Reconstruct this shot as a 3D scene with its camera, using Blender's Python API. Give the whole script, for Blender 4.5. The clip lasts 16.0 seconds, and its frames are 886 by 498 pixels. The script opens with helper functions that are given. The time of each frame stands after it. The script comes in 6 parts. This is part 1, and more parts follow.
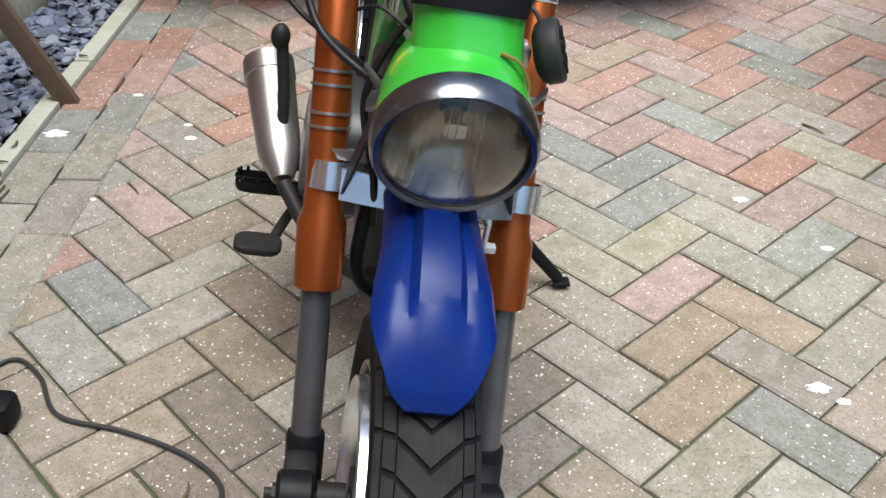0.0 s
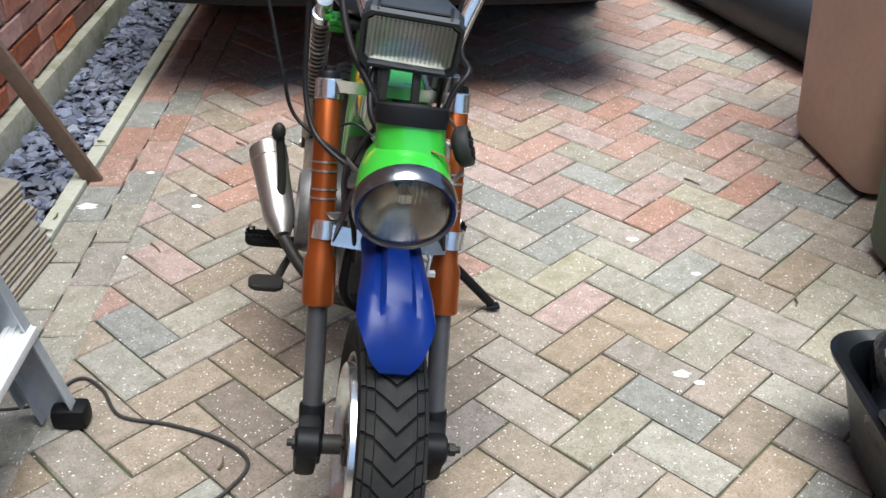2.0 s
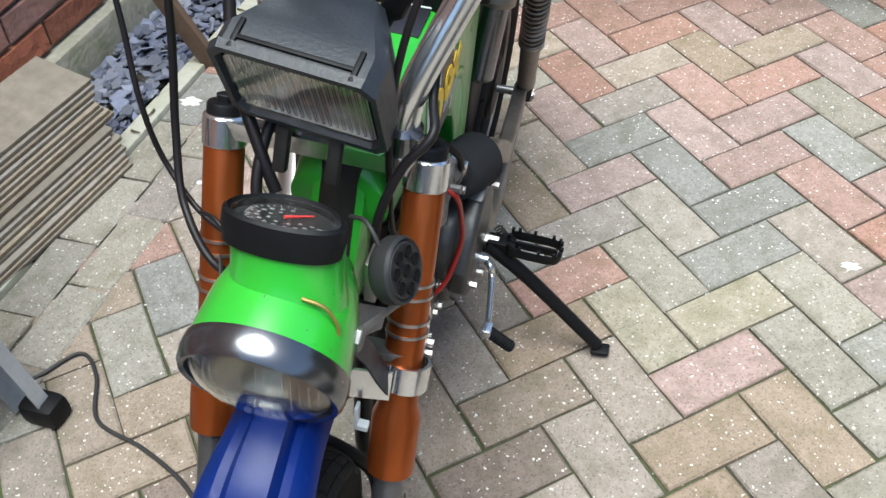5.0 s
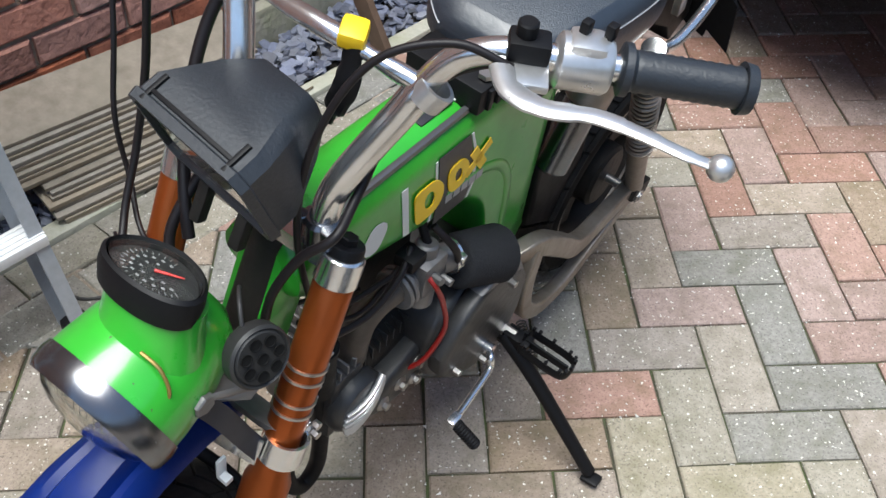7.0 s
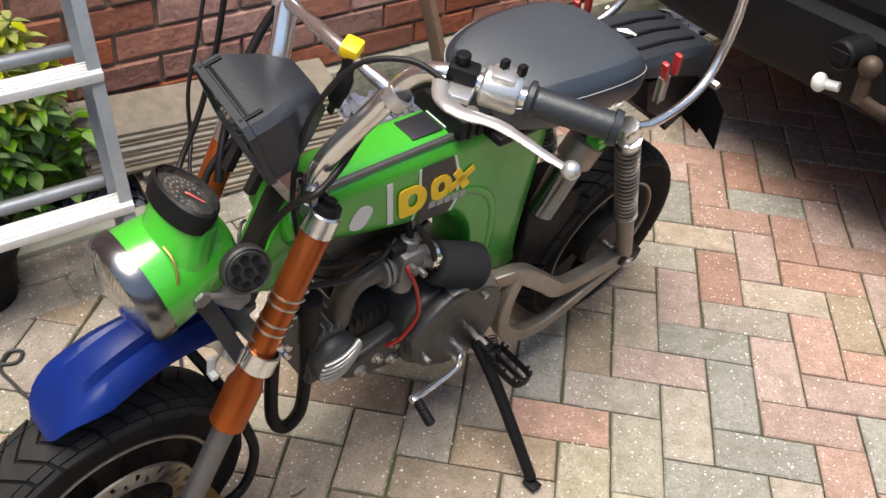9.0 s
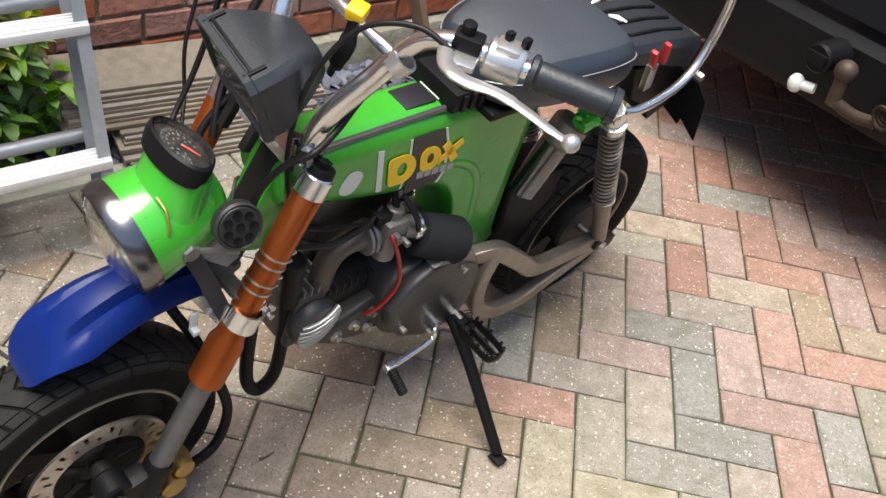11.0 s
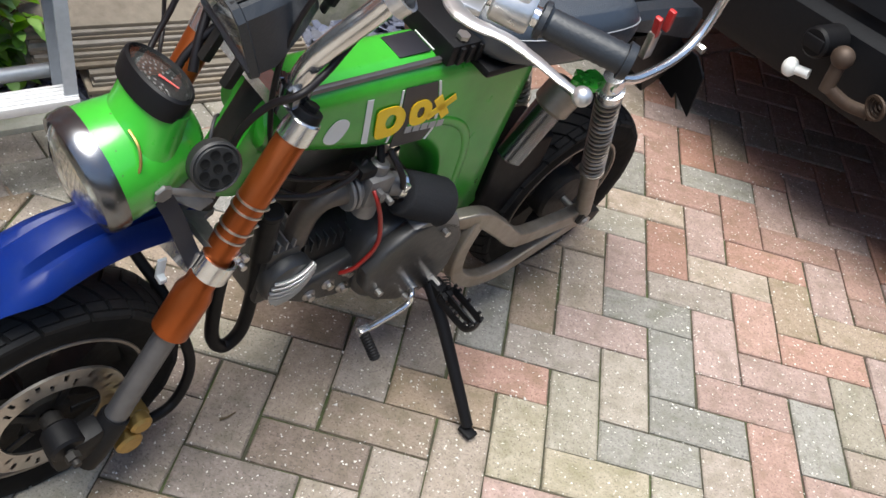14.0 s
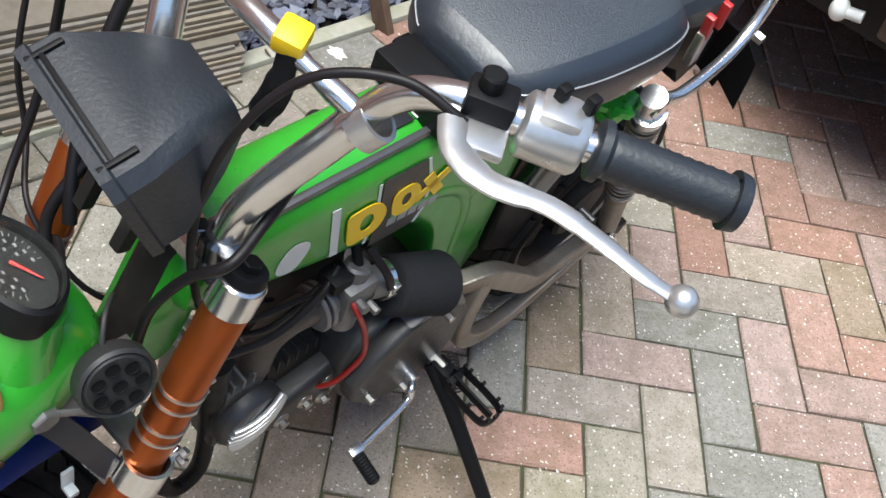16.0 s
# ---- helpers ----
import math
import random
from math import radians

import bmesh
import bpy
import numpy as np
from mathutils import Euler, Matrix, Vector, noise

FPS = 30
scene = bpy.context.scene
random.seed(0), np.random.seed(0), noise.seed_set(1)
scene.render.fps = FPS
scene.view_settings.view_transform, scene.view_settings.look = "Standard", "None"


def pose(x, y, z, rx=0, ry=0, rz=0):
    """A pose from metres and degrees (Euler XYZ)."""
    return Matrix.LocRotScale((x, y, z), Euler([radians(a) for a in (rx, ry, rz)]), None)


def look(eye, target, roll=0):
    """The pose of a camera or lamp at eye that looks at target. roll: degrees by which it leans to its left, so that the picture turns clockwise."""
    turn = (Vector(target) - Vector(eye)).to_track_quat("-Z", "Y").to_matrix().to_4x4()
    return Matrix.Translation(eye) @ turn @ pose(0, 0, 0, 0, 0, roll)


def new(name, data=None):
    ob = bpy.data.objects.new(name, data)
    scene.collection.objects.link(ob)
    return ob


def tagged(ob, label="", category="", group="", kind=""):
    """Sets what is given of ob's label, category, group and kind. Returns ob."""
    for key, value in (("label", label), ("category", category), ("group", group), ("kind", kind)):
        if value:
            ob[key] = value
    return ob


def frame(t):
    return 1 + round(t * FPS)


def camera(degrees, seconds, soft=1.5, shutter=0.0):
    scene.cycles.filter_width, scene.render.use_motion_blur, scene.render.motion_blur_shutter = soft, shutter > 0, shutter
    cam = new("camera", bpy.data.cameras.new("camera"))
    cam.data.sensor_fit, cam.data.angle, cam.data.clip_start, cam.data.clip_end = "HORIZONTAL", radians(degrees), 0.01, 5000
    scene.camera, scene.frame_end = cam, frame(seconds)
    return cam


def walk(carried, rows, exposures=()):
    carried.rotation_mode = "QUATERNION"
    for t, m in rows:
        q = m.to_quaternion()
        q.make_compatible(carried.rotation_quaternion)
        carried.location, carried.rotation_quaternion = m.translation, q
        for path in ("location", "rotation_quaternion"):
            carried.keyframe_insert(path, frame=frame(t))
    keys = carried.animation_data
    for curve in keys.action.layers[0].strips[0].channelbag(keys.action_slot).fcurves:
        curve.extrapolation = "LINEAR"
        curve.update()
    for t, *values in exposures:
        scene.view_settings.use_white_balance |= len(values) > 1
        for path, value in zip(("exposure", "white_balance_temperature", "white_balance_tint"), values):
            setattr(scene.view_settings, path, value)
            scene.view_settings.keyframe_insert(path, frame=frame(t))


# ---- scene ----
cam = camera(48.7, 16.0)
PATH = [
    (0, (-0.247, -1.634, 1.036), (-0.297, 0.003, -0.111), 0.6),
    (0.5, (-0.240, -1.651, 1.048), (-0.263, -0.029, -0.123), 0.9),
    (1, (-0.229, -2.094, 1.304), (-0.175, -0.451, 0.164), 1.8),
    (1.5, (-0.227, -2.098, 1.306), (-0.201, -0.411, 0.232), 0.7),
    (2, (-0.225, -2.1, 1.305), (-0.199, -0.4, 0.252), -0.1),
    (2.5, (-0.226, -2.077, 1.292), (-0.203, -0.421, 0.172), -1.3),
    (3, (-0.242, -1.985, 1.303), (-0.237, -0.397, 0.087), -2.9),
    (3.5, (-0.206, -1.847, 1.288), (-0.275, -0.277, 0.051), -3.9),
    (3.7, (-0.158, -1.777, 1.293), (-0.282, -0.211, 0.056), -4.3),
    (5.8, (0.192, -1.087, 1.246), (-0.556, 0.087, -0.19), -6.5),
    (6, (0.193, -1.058, 1.243), (-0.556, 0.112, -0.195), -5.6),
    (6.5, (0.267, -1.063, 1.244), (-0.399, 0.149, -0.201), -10.6),
    (7, (0.338, -1.068, 1.317), (-0.649, 0.015, -0.044), 0.1),
    (7.5, (0.503, -1.12, 1.359), (-0.684, -0.194, 0.042), 1.2),
    (8, (0.59, -1.129, 1.406), (-0.653, -0.126, 0.203), 2.7),
    (8.5, (0.659, -1.15, 1.422), (-0.58, -0.127, 0.232), 4.0),
    (9, (0.687, -1.159, 1.411), (-0.539, -0.143, 0.2), 5.3),
    (9.5, (0.684, -1.165, 1.414), (-0.577, -0.121, 0.265), 6.4),
    (10, (0.68, -1.179, 1.405), (-0.561, -0.133, 0.236), 7.0),
    (10.2, (0.679, -1.185, 1.399), (-0.535, -0.148, 0.195), 7.3),
    (12.3, (0.694, -1.226, 1.397), (-0.415, -0.092, 0.178), 15.2),
    (12.5, (0.69, -1.22, 1.395), (-0.416, -0.082, 0.177), 15.8),
    (13, (0.677, -1.211, 1.381), (-0.423, -0.073, 0.159), 16.4),
    (13.5, (0.667, -1.204, 1.366), (-0.431, -0.074, 0.133), 16.3),
    (14, (0.639, -1.199, 1.331), (-0.447, -0.072, 0.085), 15.9),
    (14.5, (0.593, -1.191, 1.28), (-0.473, -0.079, 0.005), 13.8),
    (15, (0.509, -1.151, 1.277), (-0.485, -0.07, -0.081), 11.8),
    (15.5, (0.362, -1.078, 1.293), (-0.527, 0.027, -0.117), 12.6),
    (16, (0.267, -0.932, 1.29), (-0.646, 0.147, -0.124), 13.3),
]
walk(cam, [(t, look(eye, target, roll)) for t, eye, target, roll in PATH], [(0, 1.05, 6050, 5), (1.5, 1.20, 6000, 5), (2.5, 1.18, 6000, 5), (3.7, 1.16, 6000, 4), (6, 1.12, 5900, 3), (7, 1.06, 6050, 6), (8, 1.2, 6650, 10), (10, 1.26, 6900, 10), (12.3, 1.21, 6350, 8), (14.5, 1.21, 6320, 8), (16, 1.15, 6150, 6)])

# ---- light: bright overcast sky over a driveway ----
SUN_EL, SUN_ROT = 77.0, 160.0
world = bpy.data.worlds.new("sky")
scene.world = world
world.use_nodes = True
wn = world.node_tree.nodes
sky = wn.new("ShaderNodeTexSky")
sky.sky_type = "NISHITA"
sky.sun_disc = False
sky.sun_elevation, sky.sun_rotation = radians(SUN_EL), radians(SUN_ROT)
sky.air_density, sky.dust_density, sky.ozone_density = 1.0, 2.0, 1.0
world.node_tree.links.new(sky.outputs[0], wn["Background"].inputs[0])
wn["Background"].inputs[1].default_value = 0.088
sun_data = bpy.data.lights.new("sun", "SUN")
sun_data.energy, sun_data.angle, sun_data.color = 2.95, radians(42), (1.0, 0.965, 0.90)
sun = new("sun", sun_data)
sun.matrix_world = look((0.395, -1.085, 5.0), (0, 0, 0))


# ---- materials ----
def material(name, color, rough=0.6, metal=0.0, dark=None, scale=40.0, amount=0.5, bump=0.0, fine=None, spots=None,
             coat=0.0, per=None, spread=0.0, stain=None, stain_scale=6.0, stain_amount=0.4, spec=0.5):
    """A principled surface with two scales of variation, relief, wear spots and a spread from piece to piece."""
    m = bpy.data.materials.new(name)
    m.use_nodes = True
    t = m.node_tree
    n, l = t.nodes, t.links
    b = n["Principled BSDF"]
    co = n.new("ShaderNodeTexCoord").outputs["Object"]
    def noise_tex(s, detail=6.0, r=0.6):
        q = n.new("ShaderNodeTexNoise")
        q.inputs["Scale"].default_value, q.inputs["Detail"].default_value, q.inputs["Roughness"].default_value = s, detail, r
        l.new(co, q.inputs["Vector"])
        return q.outputs["Fac"]
    def ramp(src, a, z):
        q = n.new("ShaderNodeMapRange")
        q.inputs["From Min"].default_value, q.inputs["From Max"].default_value = a, z
        l.new(src, q.inputs["Value"])
        return q.outputs["Result"]
    def mix(f, a, c, mode="MIX"):
        q = n.new("ShaderNodeMix")
        q.data_type, q.blend_type = "RGBA", mode
        for sock, v in ((q.inputs["Factor"], f), (q.inputs[6], a), (q.inputs[7], c)):
            if isinstance(v, (int, float)):
                sock.default_value = v
            elif isinstance(v, tuple):
                sock.default_value = (*v, 1)
            else:
                l.new(v, sock)
        return q.outputs[2]
    def times(src, k):
        q = n.new("ShaderNodeMath")
        q.operation = "MULTIPLY"
        l.new(src, q.inputs[0])
        q.inputs[1].default_value = k
        return q.outputs[0]
    dark = dark or tuple(c * 0.6 for c in color)
    if per and spread:
        src = n.new("ShaderNodeObjectInfo").outputs["Random"] if per == "object" else n.new("ShaderNodeNewGeometry").outputs["Random Per Island"]
        q = n.new("ShaderNodeVectorMath")
        q.operation = "ADD"
        l.new(co, q.inputs[0])
        w = n.new("ShaderNodeMath")
        w.operation = "MULTIPLY"
        w.inputs[1].default_value = 37.0
        l.new(src, w.inputs[0])
        l.new(w.outputs[0], q.inputs[1])
        co = q.outputs[0]
    grain = noise_tex(scale)
    col = mix(times(ramp(grain, 0.3, 0.75), amount), color, dark)
    if stain:
        col = mix(times(ramp(noise_tex(stain_scale, 4.0), 0.45, 0.7), stain_amount), col, stain)
    if fine:
        col = mix(times(ramp(noise_tex(fine[0], 2.0), 0.55, 0.7), fine[1]), col, fine[2])
    if per and spread:
        h = n.new("ShaderNodeHueSaturation")
        v = n.new("ShaderNodeMapRange")
        v.inputs["To Min"].default_value, v.inputs["To Max"].default_value = 1 - spread, 1 + spread
        l.new(src, v.inputs["Value"])
        l.new(v.outputs["Result"], h.inputs["Value"])
        s2 = n.new("ShaderNodeMath")
        s2.operation = "FRACT"
        l.new(times(src, 17.0), s2.inputs[0])
        v2 = n.new("ShaderNodeMapRange")
        v2.inputs["To Min"].default_value, v2.inputs["To Max"].default_value = 0.65, 1.2
        l.new(s2.outputs[0], v2.inputs["Value"])
        l.new(v2.outputs["Result"], h.inputs["Saturation"])
        l.new(col, h.inputs["Color"])
        col = h.outputs["Color"]
    if spots:
        vo = n.new("ShaderNodeTexVoronoi")
        vo.inputs["Scale"].default_value = spots[0]
        wob = n.new("ShaderNodeTexNoise")
        wob.inputs["Scale"].default_value, wob.inputs["Detail"].default_value = spots[0] * 1.3, 2.0
        l.new(co, wob.inputs["Vector"])
        bend = n.new("ShaderNodeVectorMath")
        bend.operation = "MULTIPLY_ADD"
        bend.inputs[1].default_value = (1.1 / spots[0],) * 3
        l.new(wob.outputs["Color"], bend.inputs[0])
        l.new(co, bend.inputs[2])
        l.new(bend.outputs[0], vo.inputs["Vector"])
        near = n.new("ShaderNodeMath")
        near.operation = "LESS_THAN"
        l.new(vo.outputs["Distance"], near.inputs[0])
        pick = n.new("ShaderNodeSeparateColor")
        l.new(vo.outputs["Color"], pick.inputs[0])
        size = n.new("ShaderNodeMapRange")
        size.inputs["From Min"].default_value, size.inputs["To Max"].default_value = 1 - spots[1], spots[3] if len(spots) > 3 else 0.3
        l.new(pick.outputs[0], size.inputs["Value"])
        l.new(size.outputs["Result"], near.inputs[1])
        col = mix(near.outputs[0], col, spots[2])
    l.new(col, b.inputs["Base Color"])
    b.inputs["Metallic"].default_value = metal
    b.inputs["Specular IOR Level"].default_value = spec
    r = n.new("ShaderNodeMapRange")
    r.inputs["To Min"].default_value, r.inputs["To Max"].default_value = max(rough - 0.1, 0.03), min(rough + 0.12, 1)
    l.new(grain, r.inputs["Value"])
    l.new(r.outputs["Result"], b.inputs["Roughness"])
    b.inputs["Coat Weight"].default_value = coat
    b.inputs["Coat Roughness"].default_value = 0.12
    if bump:
        q = n.new("ShaderNodeBump")
        q.inputs["Strength"].default_value, q.inputs["Distance"].default_value = 1.0, bump
        l.new(grain, q.inputs["Height"])
        l.new(q.outputs[0], b.inputs["Normal"])
    return m


FLECK = (0.66, 0.63, 0.56)
def paver_material(name, color, dark, per):
    return material(name, color, 0.8, dark=dark, scale=120, amount=1.0, bump=0.0034, fine=(260, 0.8, tuple(c * 0.34 for c in color)),
                    spots=(150, 0.26, FLECK, 0.34), per=per, spread=0.12, stain=(color[0] * 0.60, color[1] * 0.61, color[2] * 0.54), stain_scale=24, stain_amount=0.9, spec=0.3)
# the last tint is oil stain with shade under the motorcycle put in
PAVER_TINTS = {"red": ((0.395, 0.258, 0.212), (0.278, 0.172, 0.140)), "pink": ((0.366, 0.306, 0.252), (0.265, 0.216, 0.176)),
               "buff": ((0.360, 0.326, 0.262), (0.262, 0.233, 0.182)), "grey": ((0.305, 0.292, 0.260), (0.200, 0.190, 0.170)),
               "yellow": ((0.385, 0.324, 0.250), (0.290, 0.240, 0.180)), "brown": ((0.335, 0.272, 0.215), (0.238, 0.190, 0.148)), "stain_shade": ((0.280, 0.220, 0.178), (0.178, 0.136, 0.108))}
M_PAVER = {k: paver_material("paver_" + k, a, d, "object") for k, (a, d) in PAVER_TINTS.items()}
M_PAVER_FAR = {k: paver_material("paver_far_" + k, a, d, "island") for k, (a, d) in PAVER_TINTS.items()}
M_SAND = material("joint_sand", (0.062, 0.060, 0.038), 0.95, scale=90, amount=0.7, bump=0.003, stain=(0.066, 0.100, 0.024), stain_scale=9, stain_amount=0.9)
M_GROUND = material("far_ground", (0.10, 0.092, 0.08), 0.95, scale=6, amount=0.6, bump=0.01)
M_BRICK = material("house_brick", (0.42, 0.175, 0.118), 0.9, spec=0.2, dark=(0.25, 0.11, 0.08), scale=30, amount=0.8, bump=0.009, per="object", spread=0.3, fine=(110, 0.5, (0.17, 0.07, 0.05)))
M_BRICK_FAR = material("house_brick_far", (0.42, 0.175, 0.118), 0.9, spec=0.2, dark=(0.25, 0.11, 0.08), scale=30, amount=0.8, bump=0.009, per="island", spread=0.3)
M_MORTAR = material("mortar", (0.29, 0.235, 0.185), 0.95, scale=120, amount=0.6, bump=0.003)
M_PLINTH = material("plinth_render", (0.36, 0.34, 0.27), 0.95, scale=50, amount=0.7, bump=0.006, stain=(0.13, 0.15, 0.07), stain_scale=9, stain_amount=0.8)
M_EDGING = material("concrete_edging", (0.44, 0.43, 0.355), 0.9, scale=70, amount=0.4, bump=0.003, stain=(0.25, 0.27, 0.15), stain_scale=8, stain_amount=0.6)
M_SLATE = material("slate_chippings", (0.165, 0.18, 0.24), 0.5, dark=(0.075, 0.08, 0.11), scale=60, amount=0.7, bump=0.002, per="island", spread=0.45)
M_SOIL = material("soil", (0.05, 0.042, 0.034), 1.0, scale=60, amount=0.7, bump=0.01)
M_BOARD = material("weathered_timber", (0.31, 0.265, 0.21), 0.9, dark=(0.17, 0.14, 0.105), scale=30, amount=0.8, bump=0.002, spec=0.2, stain=(0.24, 0.21, 0.16), stain_scale=4, stain_amount=0.7, per="object", spread=0.2)
M_POST = material("stained_timber", (0.14, 0.09, 0.06), 0.75, scale=40, amount=0.7, bump=0.001)
M_ALU = material("ladder_aluminium", (0.46, 0.49, 0.53), 0.42, 0.55, scale=70, amount=0.35, bump=0.0003, stain=(0.30, 0.32, 0.33), stain_amount=0.6)
M_ALU_TREAD = material("worn_aluminium_tread", (0.78, 0.78, 0.78), 0.5, 0.3, scale=60, amount=0.3, bump=0.0004)
M_BLACK = material("black_plastic", (0.006, 0.006, 0.007), 0.5, scale=60, amount=0.4, bump=0.0003, spec=0.2)
M_BLACK_MATT = material("black_textured_plastic", (0.017, 0.021, 0.027), 0.46, scale=250, amount=0.4, bump=0.0005, fine=(30, 0.2, (0.03, 0.032, 0.036)), spec=0.55)
M_RUBBER = material("tyre_rubber", (0.006, 0.006, 0.006), 0.8, scale=60, amount=0.5, bump=0.0006, spec=0.15, stain=(0.014, 0.013, 0.012), stain_scale=12, stain_amount=0.6)
M_TREAD = material("worn_tread", (0.014, 0.014, 0.014), 0.8, scale=60, amount=0.5, bump=0.0006, spec=0.25, stain=(0.028, 0.026, 0.024), stain_scale=14, stain_amount=0.7)
M_CABLE = material("cable_sheath", (0.010, 0.008, 0.009), 0.45, scale=60, amount=0.4, spec=0.3)
M_FLEX = material("grey_flex", (0.035, 0.034, 0.034), 0.5, scale=60, amount=0.4, spec=0.3)
M_GREEN = material("green_paint", (0.045, 0.40, 0.03), 0.3, scale=40, amount=0.25, coat=0.7, stain=(0.03, 0.24, 0.02), stain_scale=5, stain_amount=0.4, spots=(140, 0.05, (0.08, 0.11, 0.05), 0.2))
M_GREEN_DULL = material("green_frame_paint", (0.040, 0.35, 0.026), 0.30, scale=30, amount=0.35, coat=0.3, stain=(0.035, 0.20, 0.02), stain_scale=6, stain_amount=0.45)
M_ORANGE = material("orange_anodised", (0.37, 0.088, 0.018), 0.32, 0.75, scale=25, amount=0.4, stain=(0.26, 0.07, 0.02), stain_scale=14, stain_amount=0.5)
M_BLUE = material("blue_moulded_plastic", (0.003, 0.017, 0.135), 0.33, scale=30, amount=0.4, bump=0.0004, stain=(0.006, 0.018, 0.09), stain_scale=10, stain_amount=0.7, spec=0.2, fine=(120, 0.2, (0.012, 0.03, 0.17)))
M_CHROME = material("chrome", (0.78, 0.79, 0.80), 0.2, 0.95, scale=60, amount=0.15, stain=(0.5, 0.46, 0.4), stain_scale=18, stain_amount=0.4)
M_DULL_CHROME = material("tarnished_chrome", (0.20, 0.21, 0.23), 0.22, 0.95, scale=70, amount=0.5, stain=(0.20, 0.18, 0.17), stain_scale=25, stain_amount=0.7)
M_POLISHED = material("polished_alloy", (0.68, 0.68, 0.68), 0.3, 0.8, scale=60, amount=0.4, stain=(0.35, 0.33, 0.3), stain_scale=14, stain_amount=0.5)
M_ALLOY = material("dull_swingarm_alloy", (0.33, 0.29, 0.245), 0.40, 0.6, scale=50, amount=0.5, stain=(0.2, 0.165, 0.125), stain_scale=12, stain_amount=0.7, bump=0.0005)
M_CASE = material("grey_engine_casting", (0.24, 0.235, 0.235), 0.45, 0.55, scale=70, amount=0.5, bump=0.0008, stain=(0.06, 0.055, 0.05), stain_scale=10, stain_amount=0.7)
M_ENGINE_DARK = material("oily_engine_metal", (0.024, 0.022, 0.020), 0.55, 0.2, scale=60, amount=0.6, bump=0.001, stain=(0.035, 0.03, 0.025), stain_scale=18, stain_amount=0.5, spec=0.3)
M_COVER = material("dark_engine_cover", (0.068, 0.067, 0.066), 0.40, 0.40, scale=70, amount=0.5, bump=0.0006, stain=(0.04, 0.037, 0.034), stain_scale=10, stain_amount=0.7)
M_INTAKE = material("dull_brown_casting", (0.135, 0.112, 0.092), 0.5, 0.3, scale=60, amount=0.5, bump=0.0008, stain=(0.05, 0.045, 0.04), stain_scale=14, stain_amount=0.6)
M_UNSEEN_WALL = material("dark_unseen_wall", (0.12, 0.085, 0.06), 0.9, scale=20, amount=0.7, bump=0.003)
M_STANCHION = material("grey_stanchion", (0.15, 0.15, 0.16), 0.34, 0.7, scale=40, amount=0.4, stain=(0.1, 0.095, 0.09), stain_scale=10, stain_amount=0.5)
M_STRAP = material("blue_grey_strap", (0.016, 0.018, 0.030), 0.4, 0.2, scale=50, amount=0.4)
M_STEEL = material("brushed_steel", (0.52, 0.50, 0.48), 0.34, 0.95, scale=90, amount=0.35, stain=(0.34, 0.29, 0.25), stain_scale=10, stain_amount=0.5)
M_GOLD = material("gold_caliper", (0.45, 0.30, 0.10), 0.4, 0.75, scale=60, amount=0.4)
M_FOAM = material("filter_foam", (0.024, 0.025, 0.028), 0.95, spec=0.2, scale=350, amount=0.6, bump=0.002)
M_VINYL = material("seat_vinyl", (0.020, 0.026, 0.036), 0.36, spec=0.8, scale=180, amount=0.3, bump=0.0004)
M_WEAVE = material("seat_weave_vinyl", (0.036, 0.045, 0.058), 0.5, spec=0.8, scale=420, amount=0.6, bump=0.0012)
M_REDHOSE = material("red_fuel_hose", (0.33, 0.015, 0.012), 0.35, scale=30, amount=0.4)
M_RED = material("red_plastic", (0.45, 0.02, 0.02), 0.4, scale=30, amount=0.3)
M_YELLOW = material("yellow_vinyl", (0.92, 0.60, 0.01), 0.45, scale=30, amount=0.15)
M_WHITE = material("white_vinyl", (0.72, 0.74, 0.72), 0.45, scale=30, amount=0.15)
M_DARKVINYL = material("dark_vinyl", (0.014, 0.014, 0.019), 0.42, scale=30, amount=0.2)
M_SILVER = material("silver_vinyl", (0.33, 0.34, 0.36), 0.4, 0.3, scale=30, amount=0.2)
M_HORN = material("dusty_black_horn", (0.022, 0.022, 0.022), 0.5, scale=60, amount=0.4, spec=0.4)
M_DIAL = material("dial_face", (0.012, 0.013, 0.015), 0.5, scale=60, amount=0.3)
M_CAR = material("black_car_paint", (0.006, 0.006, 0.008), 0.24, scale=20, amount=0.4, spec=0.28, fine=(150, 0.3, (0.02, 0.02, 0.02)), bump=0.0004)
M_TRIM = material("bumper_plastic", (0.007, 0.008, 0.010), 0.5, scale=90, amount=0.4, bump=0.0006, spec=0.2)
M_RUST = material("greasy_towball", (0.075, 0.052, 0.038), 0.6, 0.4, scale=60, amount=0.6)
M_BROWN = material("brown_bin_plastic", (0.54, 0.375, 0.30), 0.55, scale=40, amount=0.25, bump=0.0006, stain=(0.38, 0.25, 0.20), stain_scale=3, stain_amount=0.5)
M_GREENBIN = material("green_bin_plastic", (0.085, 0.125, 0.08), 0.55, scale=40, amount=0.25, bump=0.0006)
M_ROLL = material("black_sheet_roll", (0.018, 0.019, 0.023), 0.5, scale=25, amount=0.5, bump=0.003)
M_TUB = material("glossy_black_tub", (0.006, 0.007, 0.009), 0.32, scale=60, amount=0.4, spec=0.45)
M_BAG = material("black_bag", (0.012, 0.014, 0.019), 0.28, scale=14, amount=0.5, bump=0.02)
M_LEAF = material("yellow_green_leaf", (0.22, 0.42, 0.05), 0.45, dark=(0.10, 0.26, 0.03), scale=12, amount=0.9, per="island", spread=0.35)
